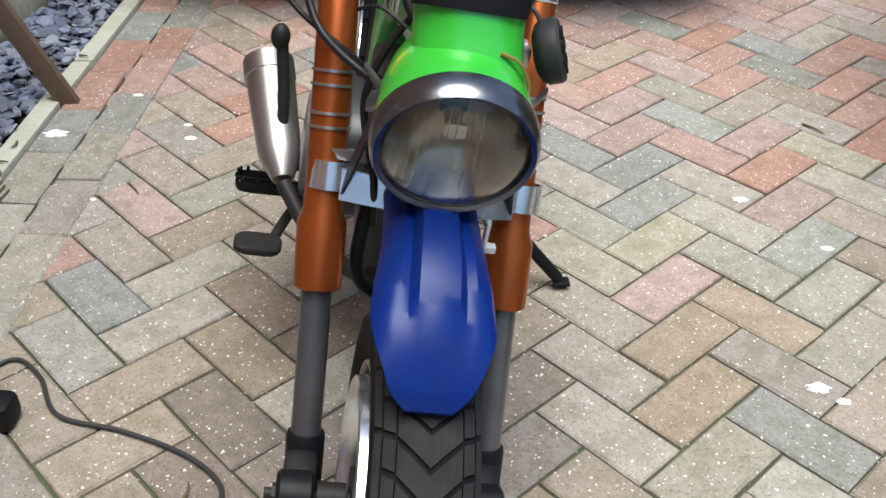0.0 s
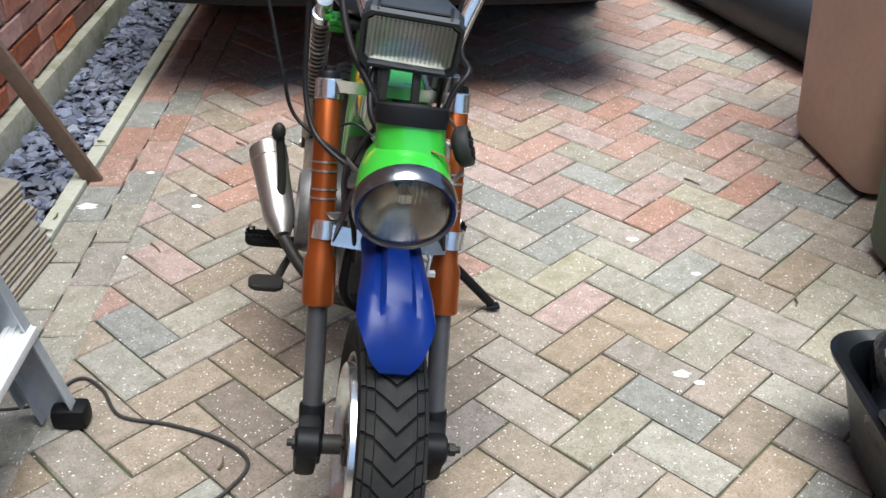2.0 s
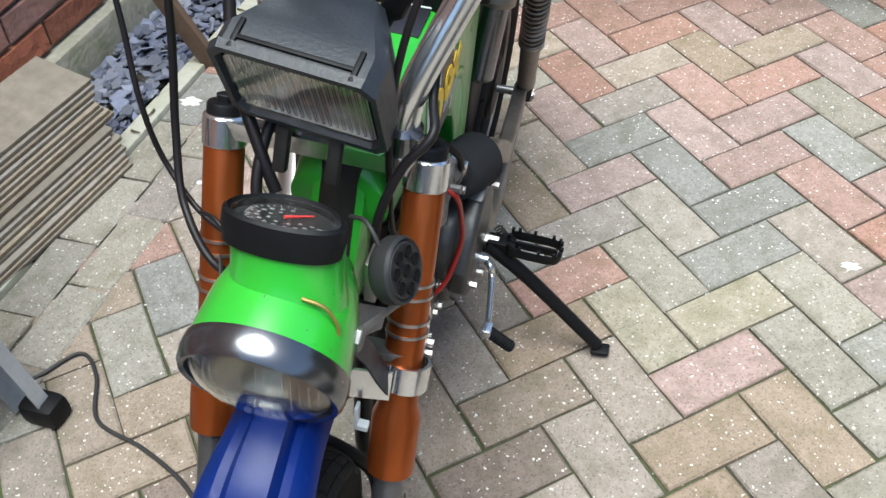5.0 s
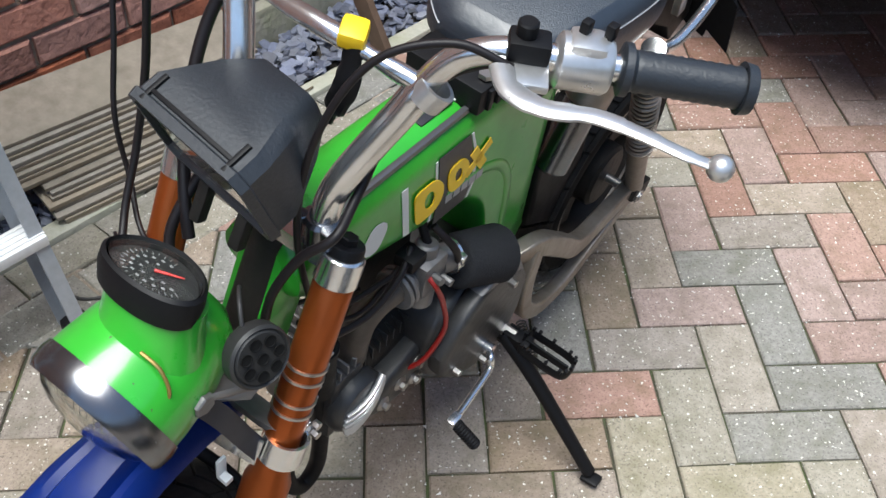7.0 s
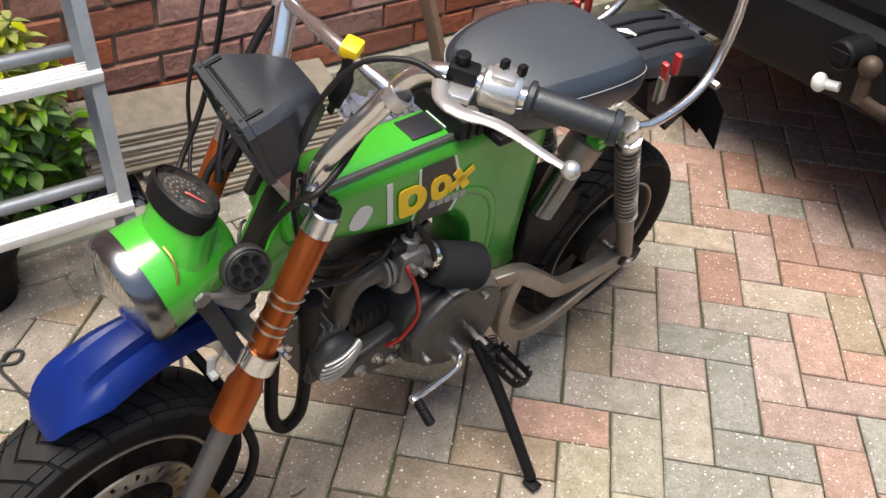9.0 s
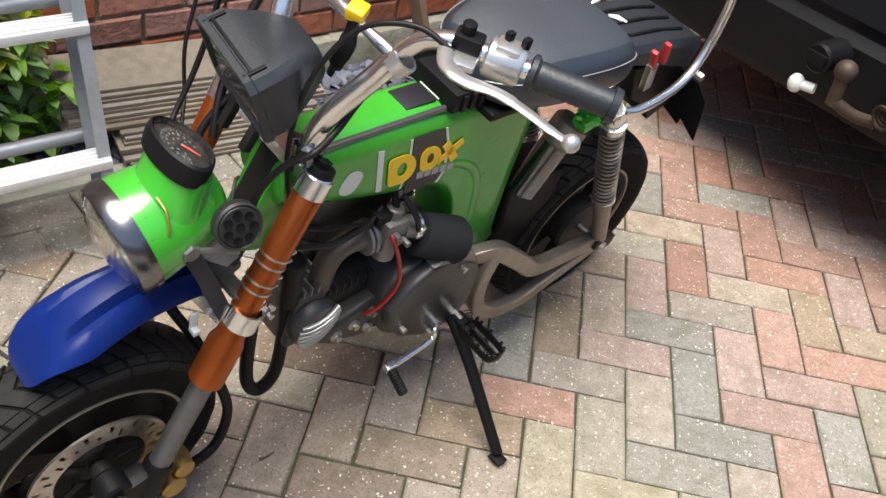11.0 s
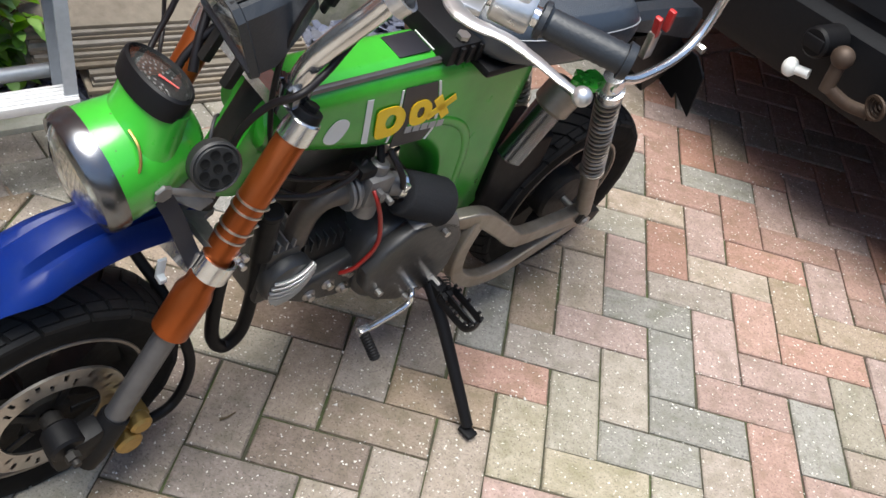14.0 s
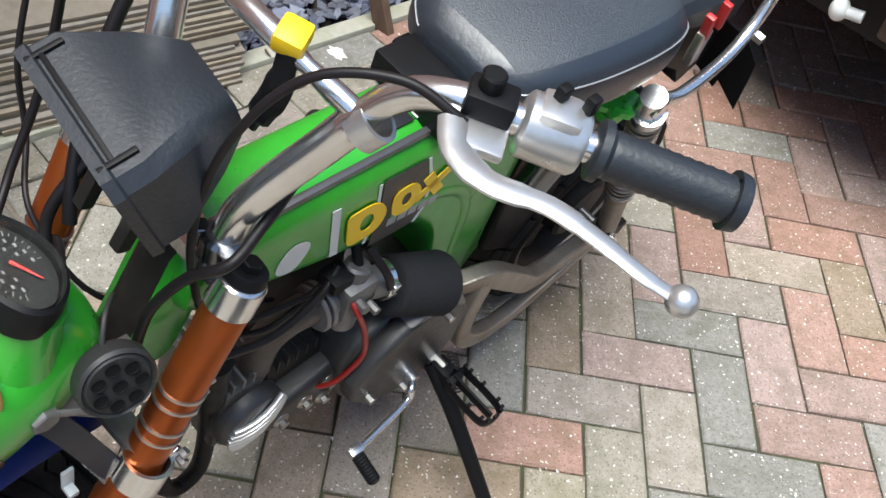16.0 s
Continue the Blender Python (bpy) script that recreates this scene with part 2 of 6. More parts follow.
M_LEAF_TIP = material("yellow_leaf", (0.62, 0.66, 0.05), 0.45, dark=(0.24, 0.34, 0.03), scale=12, amount=0.8, per="island", spread=0.25)
M_DROPPING = material("white_dropping", (0.75, 0.74, 0.70), 0.8, scale=90, amount=0.3)
M_STEM = material("stem", (0.11, 0.08, 0.04), 0.8)


def glass(name, tint=(1, 1, 1), rough=0.02):
    m = bpy.data.materials.new(name)
    m.use_nodes = True
    b = m.node_tree.nodes["Principled BSDF"]
    b.inputs["Base Color"].default_value = (*tint, 1)
    b.inputs["Transmission Weight"].default_value = 1.0
    b.inputs["Roughness"].default_value = rough
    b.inputs["IOR"].default_value = 1.45
    return m


M_GLASS = glass("lamp_glass", (0.9, 0.9, 0.86))
M_REFLECTOR = material("lamp_reflector", (0.30, 0.29, 0.27), 0.22, 1.0, scale=30, amount=0.3, stain=(0.3, 0.26, 0.2), stain_scale=20, stain_amount=0.6)


# ---- mesh helpers ----
def part(name, bm, mat, parent=None, label="", smooth=True, **tags):
    """Links a bmesh as one mesh object, under a thing or a part."""
    bmesh.ops.recalc_face_normals(bm, faces=bm.faces)
    me = bpy.data.meshes.new(name)
    bm.to_mesh(me)
    bm.free()
    for one in (mat if isinstance(mat, (list, tuple)) else [mat]):
        me.materials.append(one)
    ob = new(name, me)
    if smooth:
        me.polygons.foreach_set("use_smooth", [True] * len(me.polygons))
        me.set_sharp_from_angle(angle=radians(38))
    if parent:
        ob.parent = parent
    return tagged(ob, label, **tags)


def holder(name, m, label, category, group=""):
    ob = new(name)
    ob.empty_display_size = 0.1
    ob.matrix_world = m
    return tagged(ob, label, category, group)


V = Vector


def add_box(bm, c, size, rot=None, bevel=0.0):
    """A box with rounded edges."""
    m = Matrix.Translation(c) @ (rot.to_4x4() if rot else Matrix()) @ Matrix.Diagonal((*size, 1))
    r = bmesh.ops.create_cube(bm, size=1.0, matrix=m)
    if bevel:
        edges = list({e for v in r["verts"] for e in v.link_edges})
        bmesh.ops.bevel(bm, geom=edges, offset=bevel, segments=2, affect="EDGES", profile=0.6)


def spline(pts, n=8, closed=False):
    """A smooth line through the points."""
    p = [V(a) for a in pts]
    if len(p) < 3:
        return p
    out = []
    k = len(p)
    for i in range(k if closed else k - 1):
        a, b, c, d = (p[(i + j) % k] if closed else p[min(max(i + j, 0), k - 1)] for j in (-1, 0, 1, 2))
        for s in range(n):
            t = s / n
            out.append(0.5 * (2 * b + (c - a) * t + (2 * a - 5 * b + 4 * c - d) * t * t + (3 * b - a - 3 * c + d) * t ** 3))
    if not closed:
        out.append(p[-1])
    return out


def add_tube(bm, pts, radius, seg=10, closed=False, caps=True, flat=None):
    """Sweeps a round or flattened section along a line; radius: a number or one for each point."""
    n = len(pts)
    rad = list(radius) if isinstance(radius, (list, tuple)) else [radius] * n
    if len(rad) != n:
        rad = [rad[0] + (rad[-1] - rad[0]) * i / (n - 1) for i in range(n)] if len(rad) == 2 else [rad[min(int(i * len(rad) / n), len(rad) - 1)] for i in range(n)]
    rings, up = [], None
    for i in range(n):
        a = pts[(i - 1) % n] if closed or i else pts[i]
        b = pts[(i + 1) % n] if closed or i < n - 1 else pts[i]
        d = (V(b) - V(a)).normalized()
        if up is None:
            up = V((0, 0, 1)) if abs(d.z) < 0.9 else V((1, 0, 0))
        up = (up - d * up.dot(d)).normalized()
        side = d.cross(up)
        fx, fy = flat or (1, 1)
        rings.append([bm.verts.new(V(pts[i]) + (up * math.cos(q) * fx + side * math.sin(q) * fy) * rad[i]) for q in (2 * math.pi * s / seg for s in range(seg))])
    for i in range(n if closed else n - 1):
        r0, r1 = rings[i], rings[(i + 1) % n]
        for s in range(seg):
            bm.faces.new((r0[s], r0[(s + 1) % seg], r1[(s + 1) % seg], r1[s]))
    if caps and not closed:
        bm.faces.new(rings[0][::-1])
        bm.faces.new(rings[-1])


def add_bar(bm, pts, wide, high, soft):
    """Sweeps a rounded box section along a line in an upright plane; wide lies across that plane."""
    rings = []
    for i, p in enumerate(pts):
        d = (V(pts[min(i + 1, len(pts) - 1)]) - V(pts[max(i - 1, 0)])).normalized()
        side = V((1, 0, 0)) - d * d.x
        side.normalize()
        up = d.cross(side)
        rings.append([V(p) + side * a + up * b for a, b in rounded(wide, high, soft, 3)])
    add_loft(bm, rings)


def add_cyl(bm, a, b, r, r2=None, seg=20, bevel=0.0):
    """A round bar from a to b, with softened rims."""
    a, b = V(a), V(b)
    r2 = r if r2 is None else r2
    if bevel:
        d = (b - a).normalized() * bevel
        add_tube(bm, [a, a + d, b - d, b], [r - bevel, r, r2, r2 - bevel], seg)
    else:
        add_tube(bm, [a, b], [r, r2], seg)


def add_lathe(bm, profile, origin=(0, 0, 0), axis=(1, 0, 0), seg=48, closed=False):
    """Turns a profile of (distance along the axis, radius) round the axis."""
    ax = V(axis).normalized()
    u = ax.orthogonal().normalized()
    w = ax.cross(u)
    rings = []
    for h, r in profile:
        c = V(origin) + ax * h
        rings.append([bm.verts.new(c + (u * math.cos(q) + w * math.sin(q)) * r) for q in (2 * math.pi * s / seg for s in range(seg))])
    for i in range(len(rings) if closed else len(rings) - 1):
        r0, r1 = rings[i], rings[(i + 1) % len(rings)]
        for s in range(seg):
            bm.faces.new((r0[s], r0[(s + 1) % seg], r1[(s + 1) % seg], r1[s]))
    return rings


def add_prism(bm, outline, x0, x1, bevel=0.0, segments=3):
    """An outline of (y, z) given thickness from x0 to x1, its rims rounded."""
    f = bm.faces.new([bm.verts.new((x0, y, z)) for y, z in outline])
    ext = bmesh.ops.extrude_face_region(bm, geom=[f])
    vs = [v for v in ext["geom"] if isinstance(v, bmesh.types.BMVert)]
    bmesh.ops.translate(bm, verts=vs, vec=(x1 - x0, 0, 0))
    if bevel:
        ring = [e for e in bm.edges if abs(e.verts[0].co.x - e.verts[1].co.x) < 1e-7 and (e.verts[0] in vs or e.verts[0] in f.verts)]
        bmesh.ops.bevel(bm, geom=ring, offset=bevel, segments=segments, affect="EDGES", profile=0.5)


def add_loft(bm, rings, cap=True):
    """Joins rings of equal length."""
    rows = [[bm.verts.new(p) for p in r] for r in rings]
    k = len(rows[0])
    for a, b in zip(rows, rows[1:]):
        for s in range(k):
            bm.faces.new((a[s], a[(s + 1) % k], b[(s + 1) % k], b[s]))
    if cap:
        bm.faces.new(rows[0][::-1])
        bm.faces.new(rows[-1])


def rounded(w, h, r, n=4):
    """A rounded rectangle's outline, centred."""
    out = []
    for cx, cy, a0 in ((w / 2 - r, h / 2 - r, 0), (-w / 2 + r, h / 2 - r, 90), (-w / 2 + r, -h / 2 + r, 180), (w / 2 - r, -h / 2 + r, 270)):
        for i in range(n + 1):
            q = radians(a0 + 90 * i / n)
            out.append((cx + r * math.cos(q), cy + r * math.sin(q)))
    return out


B = bmesh.new


# ---- ground and setting ----
bm = B()
bmesh.ops.create_grid(bm, x_segments=2, y_segments=2, size=150, matrix=Matrix.Translation((0, 0, -0.03)))
ground = part("ground", bm, M_GROUND, label="sandy ground that carries the driveway", smooth=False, kind="structure", category="ground")
bm = B()
add_box(bm, (2.40, -0.95, -0.024), (7.2, 12.1, 0.032))
paving = part("paving", bm, M_SAND, label="herringbone block paving with mossy sand joints", smooth=False, kind="structure", category="driveway paving")
bm = B()
for k in range(13):
    add_box(bm, (-1.221, -6.26 + 0.915 * k, -0.012), (0.048, 0.91, 0.05), bevel=0.006)
part("edging", bm, M_EDGING, label="pale concrete edging strip along the driveway", kind="structure", category="edging")
bm = B()
add_box(bm, (-1.36, -0.95, -0.028), (0.24, 12.1, 0.02))
part("gravel_bed", bm, M_SOIL, label="dark soil bed under slate chippings", smooth=False, kind="structure", category="flower bed")

# house wall: mortar core, plinth; its bricks are laid at the end of the file
bm = B()
add_box(bm, (-1.615, -0.95, 2.4), (0.21, 12.1, 4.8))
wall_house = part("wall_house", bm, M_MORTAR, label="red brick house wall with buff mortar", smooth=False, kind="structure", category="brick wall")
bm = B()
add_box(bm, (-1.54, -0.95, 0.0), (0.15, 12.1, 0.2), bevel=0.012)
part("plinth", bm, M_PLINTH, label="mossy rendered plinth at the foot of the house wall", kind="structure", category="plinth")

# unseen walls added round the driveway and behind the camera to block low sky
for name, c, size in (("wall_garden", (6.06, -0.95, 0.9), (0.12, 12.3, 1.8)), ("wall_street", (2.20, -7.06, 0.9), (7.84, 0.12, 1.8)), ("wall_back", (2.20, 5.16, 1.0), (7.84, 0.12, 2.0))):
    bm = B()
    add_box(bm, c, size, bevel=0.004)
    part(name, bm, M_UNSEEN_WALL, label="plain dark unseen wall added to block low sky round the driveway", smooth=False, kind="structure", category="wall")


def slate_bed():
    rng = random.Random(4)
    bm = B()
    for i in range(3000):
        y = rng.uniform(-1.6, 2.9)
        x = rng.uniform(-1.46, -1.255)
        s = rng.uniform(0.012, 0.030)
        k = rng.randint(4, 6)
        turn = Euler((rng.gauss(0, 0.35), rng.gauss(0, 0.35), rng.uniform(0, 6.28))).to_matrix()
        base = V((x, y, -0.008 + rng.uniform(0, 0.022)))
        st, th = rng.uniform(0.5, 0.9), rng.uniform(0.003, 0.007)
        pts = [(s * math.cos(6.283 * j / k + rng.uniform(-0.3, 0.3)) * rng.uniform(0.8, 1.15), s * st * math.sin(6.283 * j / k)) for j in range(k)]
        lo = [bm.verts.new(base + turn @ V((a, b, 0))) for a, b in pts]
        hi = [bm.verts.new(base + turn @ V((a * 0.93, b * 0.93, th))) for a, b in pts]
        bm.faces.new(hi)
        for j in range(k):
            bm.faces.new((lo[j], lo[(j + 1) % k], hi[(j + 1) % k], hi[j]))
    part("slate_chippings", bm, M_SLATE, label="blue-grey slate chippings in the bed by the wall", smooth=False, kind="stuff", category="slate chippings")


slate_bed()


# ---- things round the motorcycle ----
def board_stack():
    """Two bundles of thin boards, stepping out towards the paving as they go down."""
    group = "weathered boards stacked against the wall"
    rng = random.Random(8)
    tilt = radians(12)
    for k in range(16):
        low = k > 7
        y0, y1 = (-0.50, 0.00) if low else (-0.61, 0.03)
        y0, y1 = y0 + rng.uniform(-0.012, 0.012), y1 + rng.uniform(-0.012, 0.012)
        wide = 0.145 + rng.uniform(-0.004, 0.004)
        bm = B()
        add_box(bm, (-wide / 2, (y0 + y1) / 2, -0.005), (wide, y1 - y0, 0.0109 if k else 0.012), bevel=0.0015)
        ob = part("timber_board", bm, M_BOARD, label="weathered brown timber board leaning in a stack against the wall", category="timber board", group=group)
        x, z = -1.235 + 0.0045 * k + (0.012 if low else 0) + rng.uniform(-0.003, 0.003), 0.186 - 0.0112 * k - (0.004 if low else 0)
        ob.matrix_world = Matrix.Translation((x, 0, z)) @ Euler((0, tilt, -0.105 + rng.uniform(-0.010, 0.010))).to_matrix().to_4x4()


board_stack()

bm = B()
foot, lean = V((-1.178, 0.389, 0.0)), V((-0.44, -0.053, 1.0)).normalized()
turn = lean.to_track_quat("Z", "Y").to_matrix()
add_box(bm, foot + lean * 0.345, (0.022, 0.045, 0.70), turn, bevel=0.002)
part("timber_post", bm, M_POST, label="brown stained timber batten leaning on the brick wall", category="timber batten")


def step_ladder():
    """Front frame with flat treads and a rear frame with round rungs; both lean back towards the wall."""
    top = holder("step_ladder", Matrix.Translation((-0.930, -0.62, 0)), "aluminium step ladder with flat treads and black rubber feet", "ladder")
    wide = 0.60
    front, rear = V((-0.25, -0.005, 1.0)), V((-0.28, -0.005, 1.0))
    back = V((-0.075, 0.01, 0))
    def stile(base, way, size, name):
        z = way.normalized()
        x = (V((1, 0, 0)) - z * z.x).normalized()
        y = z.cross(x)
        rot = Matrix((x, y, z)).transposed()
        bm = B()
        L = 1.25
        c = base + z * (L / 2 + 0.02)
        w, d, t = size[0] / 2, size[1], 0.004
        prof = [(-w, 0), (w, 0), (w, -d), (w - t, -d), (w - t, -t), (-w + t, -t), (-w + t, -d), (-w, -d)]
        add_loft(bm, [[c + rot @ V((a, b, e * L / 2)) for a, b in prof] for e in (-1, 1)])
        part(name, bm, M_ALU, top)
    for s in (0, 1):
        o = V((0, -wide * s, 0))
        stile(o - V((0.016, 0, 0)), front, (0.074, 0.026), "front_stile")
        stile(o + back + V((0, 0, 0.02)), rear, (0.034, 0.02), "rear_stile")
        bm = B()
        add_box(bm, o + V((0, -0.01, 0.024)), (0.07, 0.05, 0.048), bevel=0.014)
        part("rubber_foot", bm, M_BLACK, top, "black rubber foot")
    for k in range(4):
        z = 0.220 + 0.268 * k
        c = front * z + V((0, -wide / 2, 0))
        bm = B()
        add_box(bm, c, (0.06, wide, 0.020), bevel=0.003)
        for j in range(4):
            add_box(bm, c + V((-0.02 + 0.013 * j, 0, 0.011)), (0.005, wide, 0.004))
        part("tread", bm, M_ALU_TREAD, top, "bright worn tread")
        c = back + rear * (z + 0.01) + V((0, -wide / 2, 0))
        bm = B()
        add_cyl(bm, c + V((0, wide / 2, 0)), c - V((0, wide / 2, 0)), 0.015)
        part("rear_rung", bm, M_ALU, top)
    return top


step_ladder()


def cable_on_ground():
    bm = B()
    line = [(-1.15, -0.60), (-1.02, -0.583), (-0.96, -0.50), (-0.90, -0.535), (-0.842, -0.617), (-0.736, -0.645), (-0.629, -0.69), (-0.569, -0.751), (-0.596, -0.823),
            (-0.66, -0.885), (-0.751, -0.93), (-0.825, -0.948), (-0.874, -0.955), (-0.91, -0.93), (-0.90, -0.905), (-0.875, -0.925), (-0.90, -0.965), (-0.97, -0.99)]
    add_tube(bm, [V((x, y, 0.006)) for x, y in (p.xy for p in spline([(a, b, 0) for a, b in line], 8))], 0.0036, 8)
    part("power_cable", bm, M_FLEX, label="dark grey power cable lying in a loop on the paving", category="cable")


cable_on_ground()


def wheelie_bin(name, x, y, turn, mat, label):
    top = holder(name, pose(x, y, 0, 0, 0, turn), label, "wheelie bin")
    bm = B()
    add_loft(bm, [[(a * k, b * k2, z) for a, b in rounded(0.5, 0.56, 0.06)] for z, k, k2 in ((0.02, 0.82, 0.78), (0.05, 0.86, 0.82), (0.5, 0.93, 0.92), (0.93, 1.0, 1.0), (0.97, 1.05, 1.04), (1.0, 1.05, 1.04))])
    part("bin_body", bm, mat, top)
    bm = B()
    add_loft(bm, [[(a * k, b * k, z) for a, b in rounded(0.54, 0.6, 0.06)] for z, k in ((1.003, 1.0), (1.03, 1.0), (1.06, 0.9), (1.07, 0.6))])
    part("lid", bm, mat, top)
    for s in (-1, 1):
        bm = B()
        add_lathe(bm, [(-0.02, 0.03), (-0.02, 0.1), (0.02, 0.1), (0.02, 0.03)], (-0.22, s * 0.16, 0.1), (0, 1, 0), seg=24, closed=True)
        part("wheel", bm, M_BLACK, top)


wheelie_bin("wheelie_bin", 1.135, 0.47, 186, M_BROWN, "brown plastic wheelie bin standing on the paving")
wheelie_bin("wheelie_bin", 1.09, -0.22, 183, M_GREENBIN, "dark green plastic wheelie bin standing on the paving")


def sheet_roll():
    bm = B()
    a, b = V((1.205, 1.14, 0.135)), V((0.76, 2.5, 0.135))
    ax = b - a
    u = ax.orthogonal().normalized()
    w = ax.normalized().cross(u)
    rows = []
    for end in (0.0, 1.0):
        o = a + ax * end
        turns = [(6.2832 * k / 40, 0.13 - 0.00018 * k) for k in range(130)]
        rows.append([o + (u * math.cos(q) + w * math.sin(q)) * r for q, r in turns] + [o + (u * math.cos(q) + w * math.sin(q)) * (r - 0.0035) for q, r in reversed(turns)])
    add_loft(bm, rows)
    part("sheet_roll", bm, M_ROLL, label="long roll of thick black sheeting lying on the paving", category="sheeting roll")


sheet_roll()


def tub():
    top = holder("storage_tub", pose(0.735, -0.955, 0, 0, 0, 1), "black plastic tub holding a black sack on the paving", "tub")
    bm = B()
    def ring(w, d, z):
        return [(a, b, z) for a, b in rounded(w, d, 0.07, 6)]
    add_loft(bm, [ring(0.32, 0.48, 0.01), ring(0.35, 0.51, 0.02), ring(0.42, 0.60, 0.195), ring(0.455, 0.635, 0.200), ring(0.462, 0.642, 0.212), ring(0.445, 0.625, 0.218), ring(0.41, 0.59, 0.208), ring(0.33, 0.49, 0.03)])
    part("tub_shell", bm, M_TUB, top, "black plastic shell with a rolled rim")
    for s in (-1, 1):
        bm = B()
        add_tube(bm, spline([V((0.205 * s, -0.07, 0.206)), V((0.218 * s, -0.06, 0.232)), V((0.220 * s, 0.06, 0.232)), V((0.207 * s, 0.07, 0.206))], 5), 0.009, 8)
        part("handle", bm, M_BLACK_MATT, top, "grey-black moulded handle")
    bm = B()
    bmesh.ops.create_icosphere(bm, subdivisions=4, radius=1)
    for v in bm.verts:
        q = v.co.copy()
        k = 1 + 0.16 * noise.noise(q * 1.7) + 0.07 * noise.noise(q * 5)
        v.co = V((q.x * 0.190, q.y * 0.25, max(q.z, -0.6) * 0.15)) * k
    ob = part("rubbish_sack", bm, M_BAG, label="crumpled black plastic sack lying in the tub", category="sack")
    ob.matrix_world = pose(0.725, -0.90, 0.195, 6, 4, 20)


tub()


def shrub():
    top = holder("shrub", Matrix.Translation((-1.335, -0.77, 0)), "low shrub with yellow-green leaves growing by the brick wall", "shrub")
    rng = random.Random(3)
    tips = []
    for k in range(46):
        a, h = rng.uniform(0, 6.283), rng.uniform(0.12, 0.49)
        r = rng.uniform(0.02, 0.13) * (1.15 - h)
        tip = V((r * math.cos(a) * 0.75, r * math.sin(a) * 1.35, h))
        tips.append(tip)
        bm = B()
        add_tube(bm, spline([(0.01 * math.cos(a), 0.01 * math.sin(a), 0), tip * 0.5 + V((0, 0, 0.03)), tip], 4), [0.004, 0.0015], 5)
        part("stem", bm, M_STEM, top)
    for high in (False, True):
        bm = B()
        for tip in tips:
            if (tip.z > 0.36) != high:
                continue
            for w in range(6):
                c = tip - V((0, 0, 0.018 * w)) + V((rng.gauss(0, 0.013), rng.gauss(0, 0.013), 0))
                off = rng.uniform(0, 6.28)
                for j in range(5):
                    a = off + j * 1.2566
                    d = V((math.cos(a), math.sin(a), rng.uniform(-0.25, 0.5))).normalized()
                    side = d.cross(V((0, 0, 1))).normalized()
                    L, W = rng.uniform(0.040, 0.070), rng.uniform(0.010, 0.017)
                    up = side.cross(d).normalized()
                    prev = None
                    for s, k in ((0.12, 0.25), (0.45, 1.0), (0.75, 0.8), (1.0, 0.05)):
                        mid = c + d * L * s - V((0, 0, 0.35 * L * s * s))
                        row = [bm.verts.new(mid - side * W * k + up * 0.003 * k), bm.verts.new(mid), bm.verts.new(mid + side * W * k + up * 0.003 * k)]
                        if prev:
                            for i in (0, 1):
                                bm.faces.new((prev[i], prev[i + 1], row[i + 1], row[i]))
                        prev = row
        part("foliage", bm, M_LEAF_TIP if high else M_LEAF, top, "bright yellow young leaves" if high else "glossy green leaves")


shrub()


def plant_pot():
    bm = B()
    add_lathe(bm, [(0.0, 0.0), (0.0, 0.075), (0.006, 0.082), (0.125, 0.100), (0.126, 0.108), (0.145, 0.108), (0.146, 0.100), (0.120, 0.096), (0.118, 0.0)], (0, 0, 0), (0, 0, 1), seg=40)
    ob = part("plant_pot", bm, M_BLACK, label="round black plastic plant pot on the paving", category="plant pot")
    ob.matrix_world = pose(-1.115, -0.93, 0.0)


plant_pot()


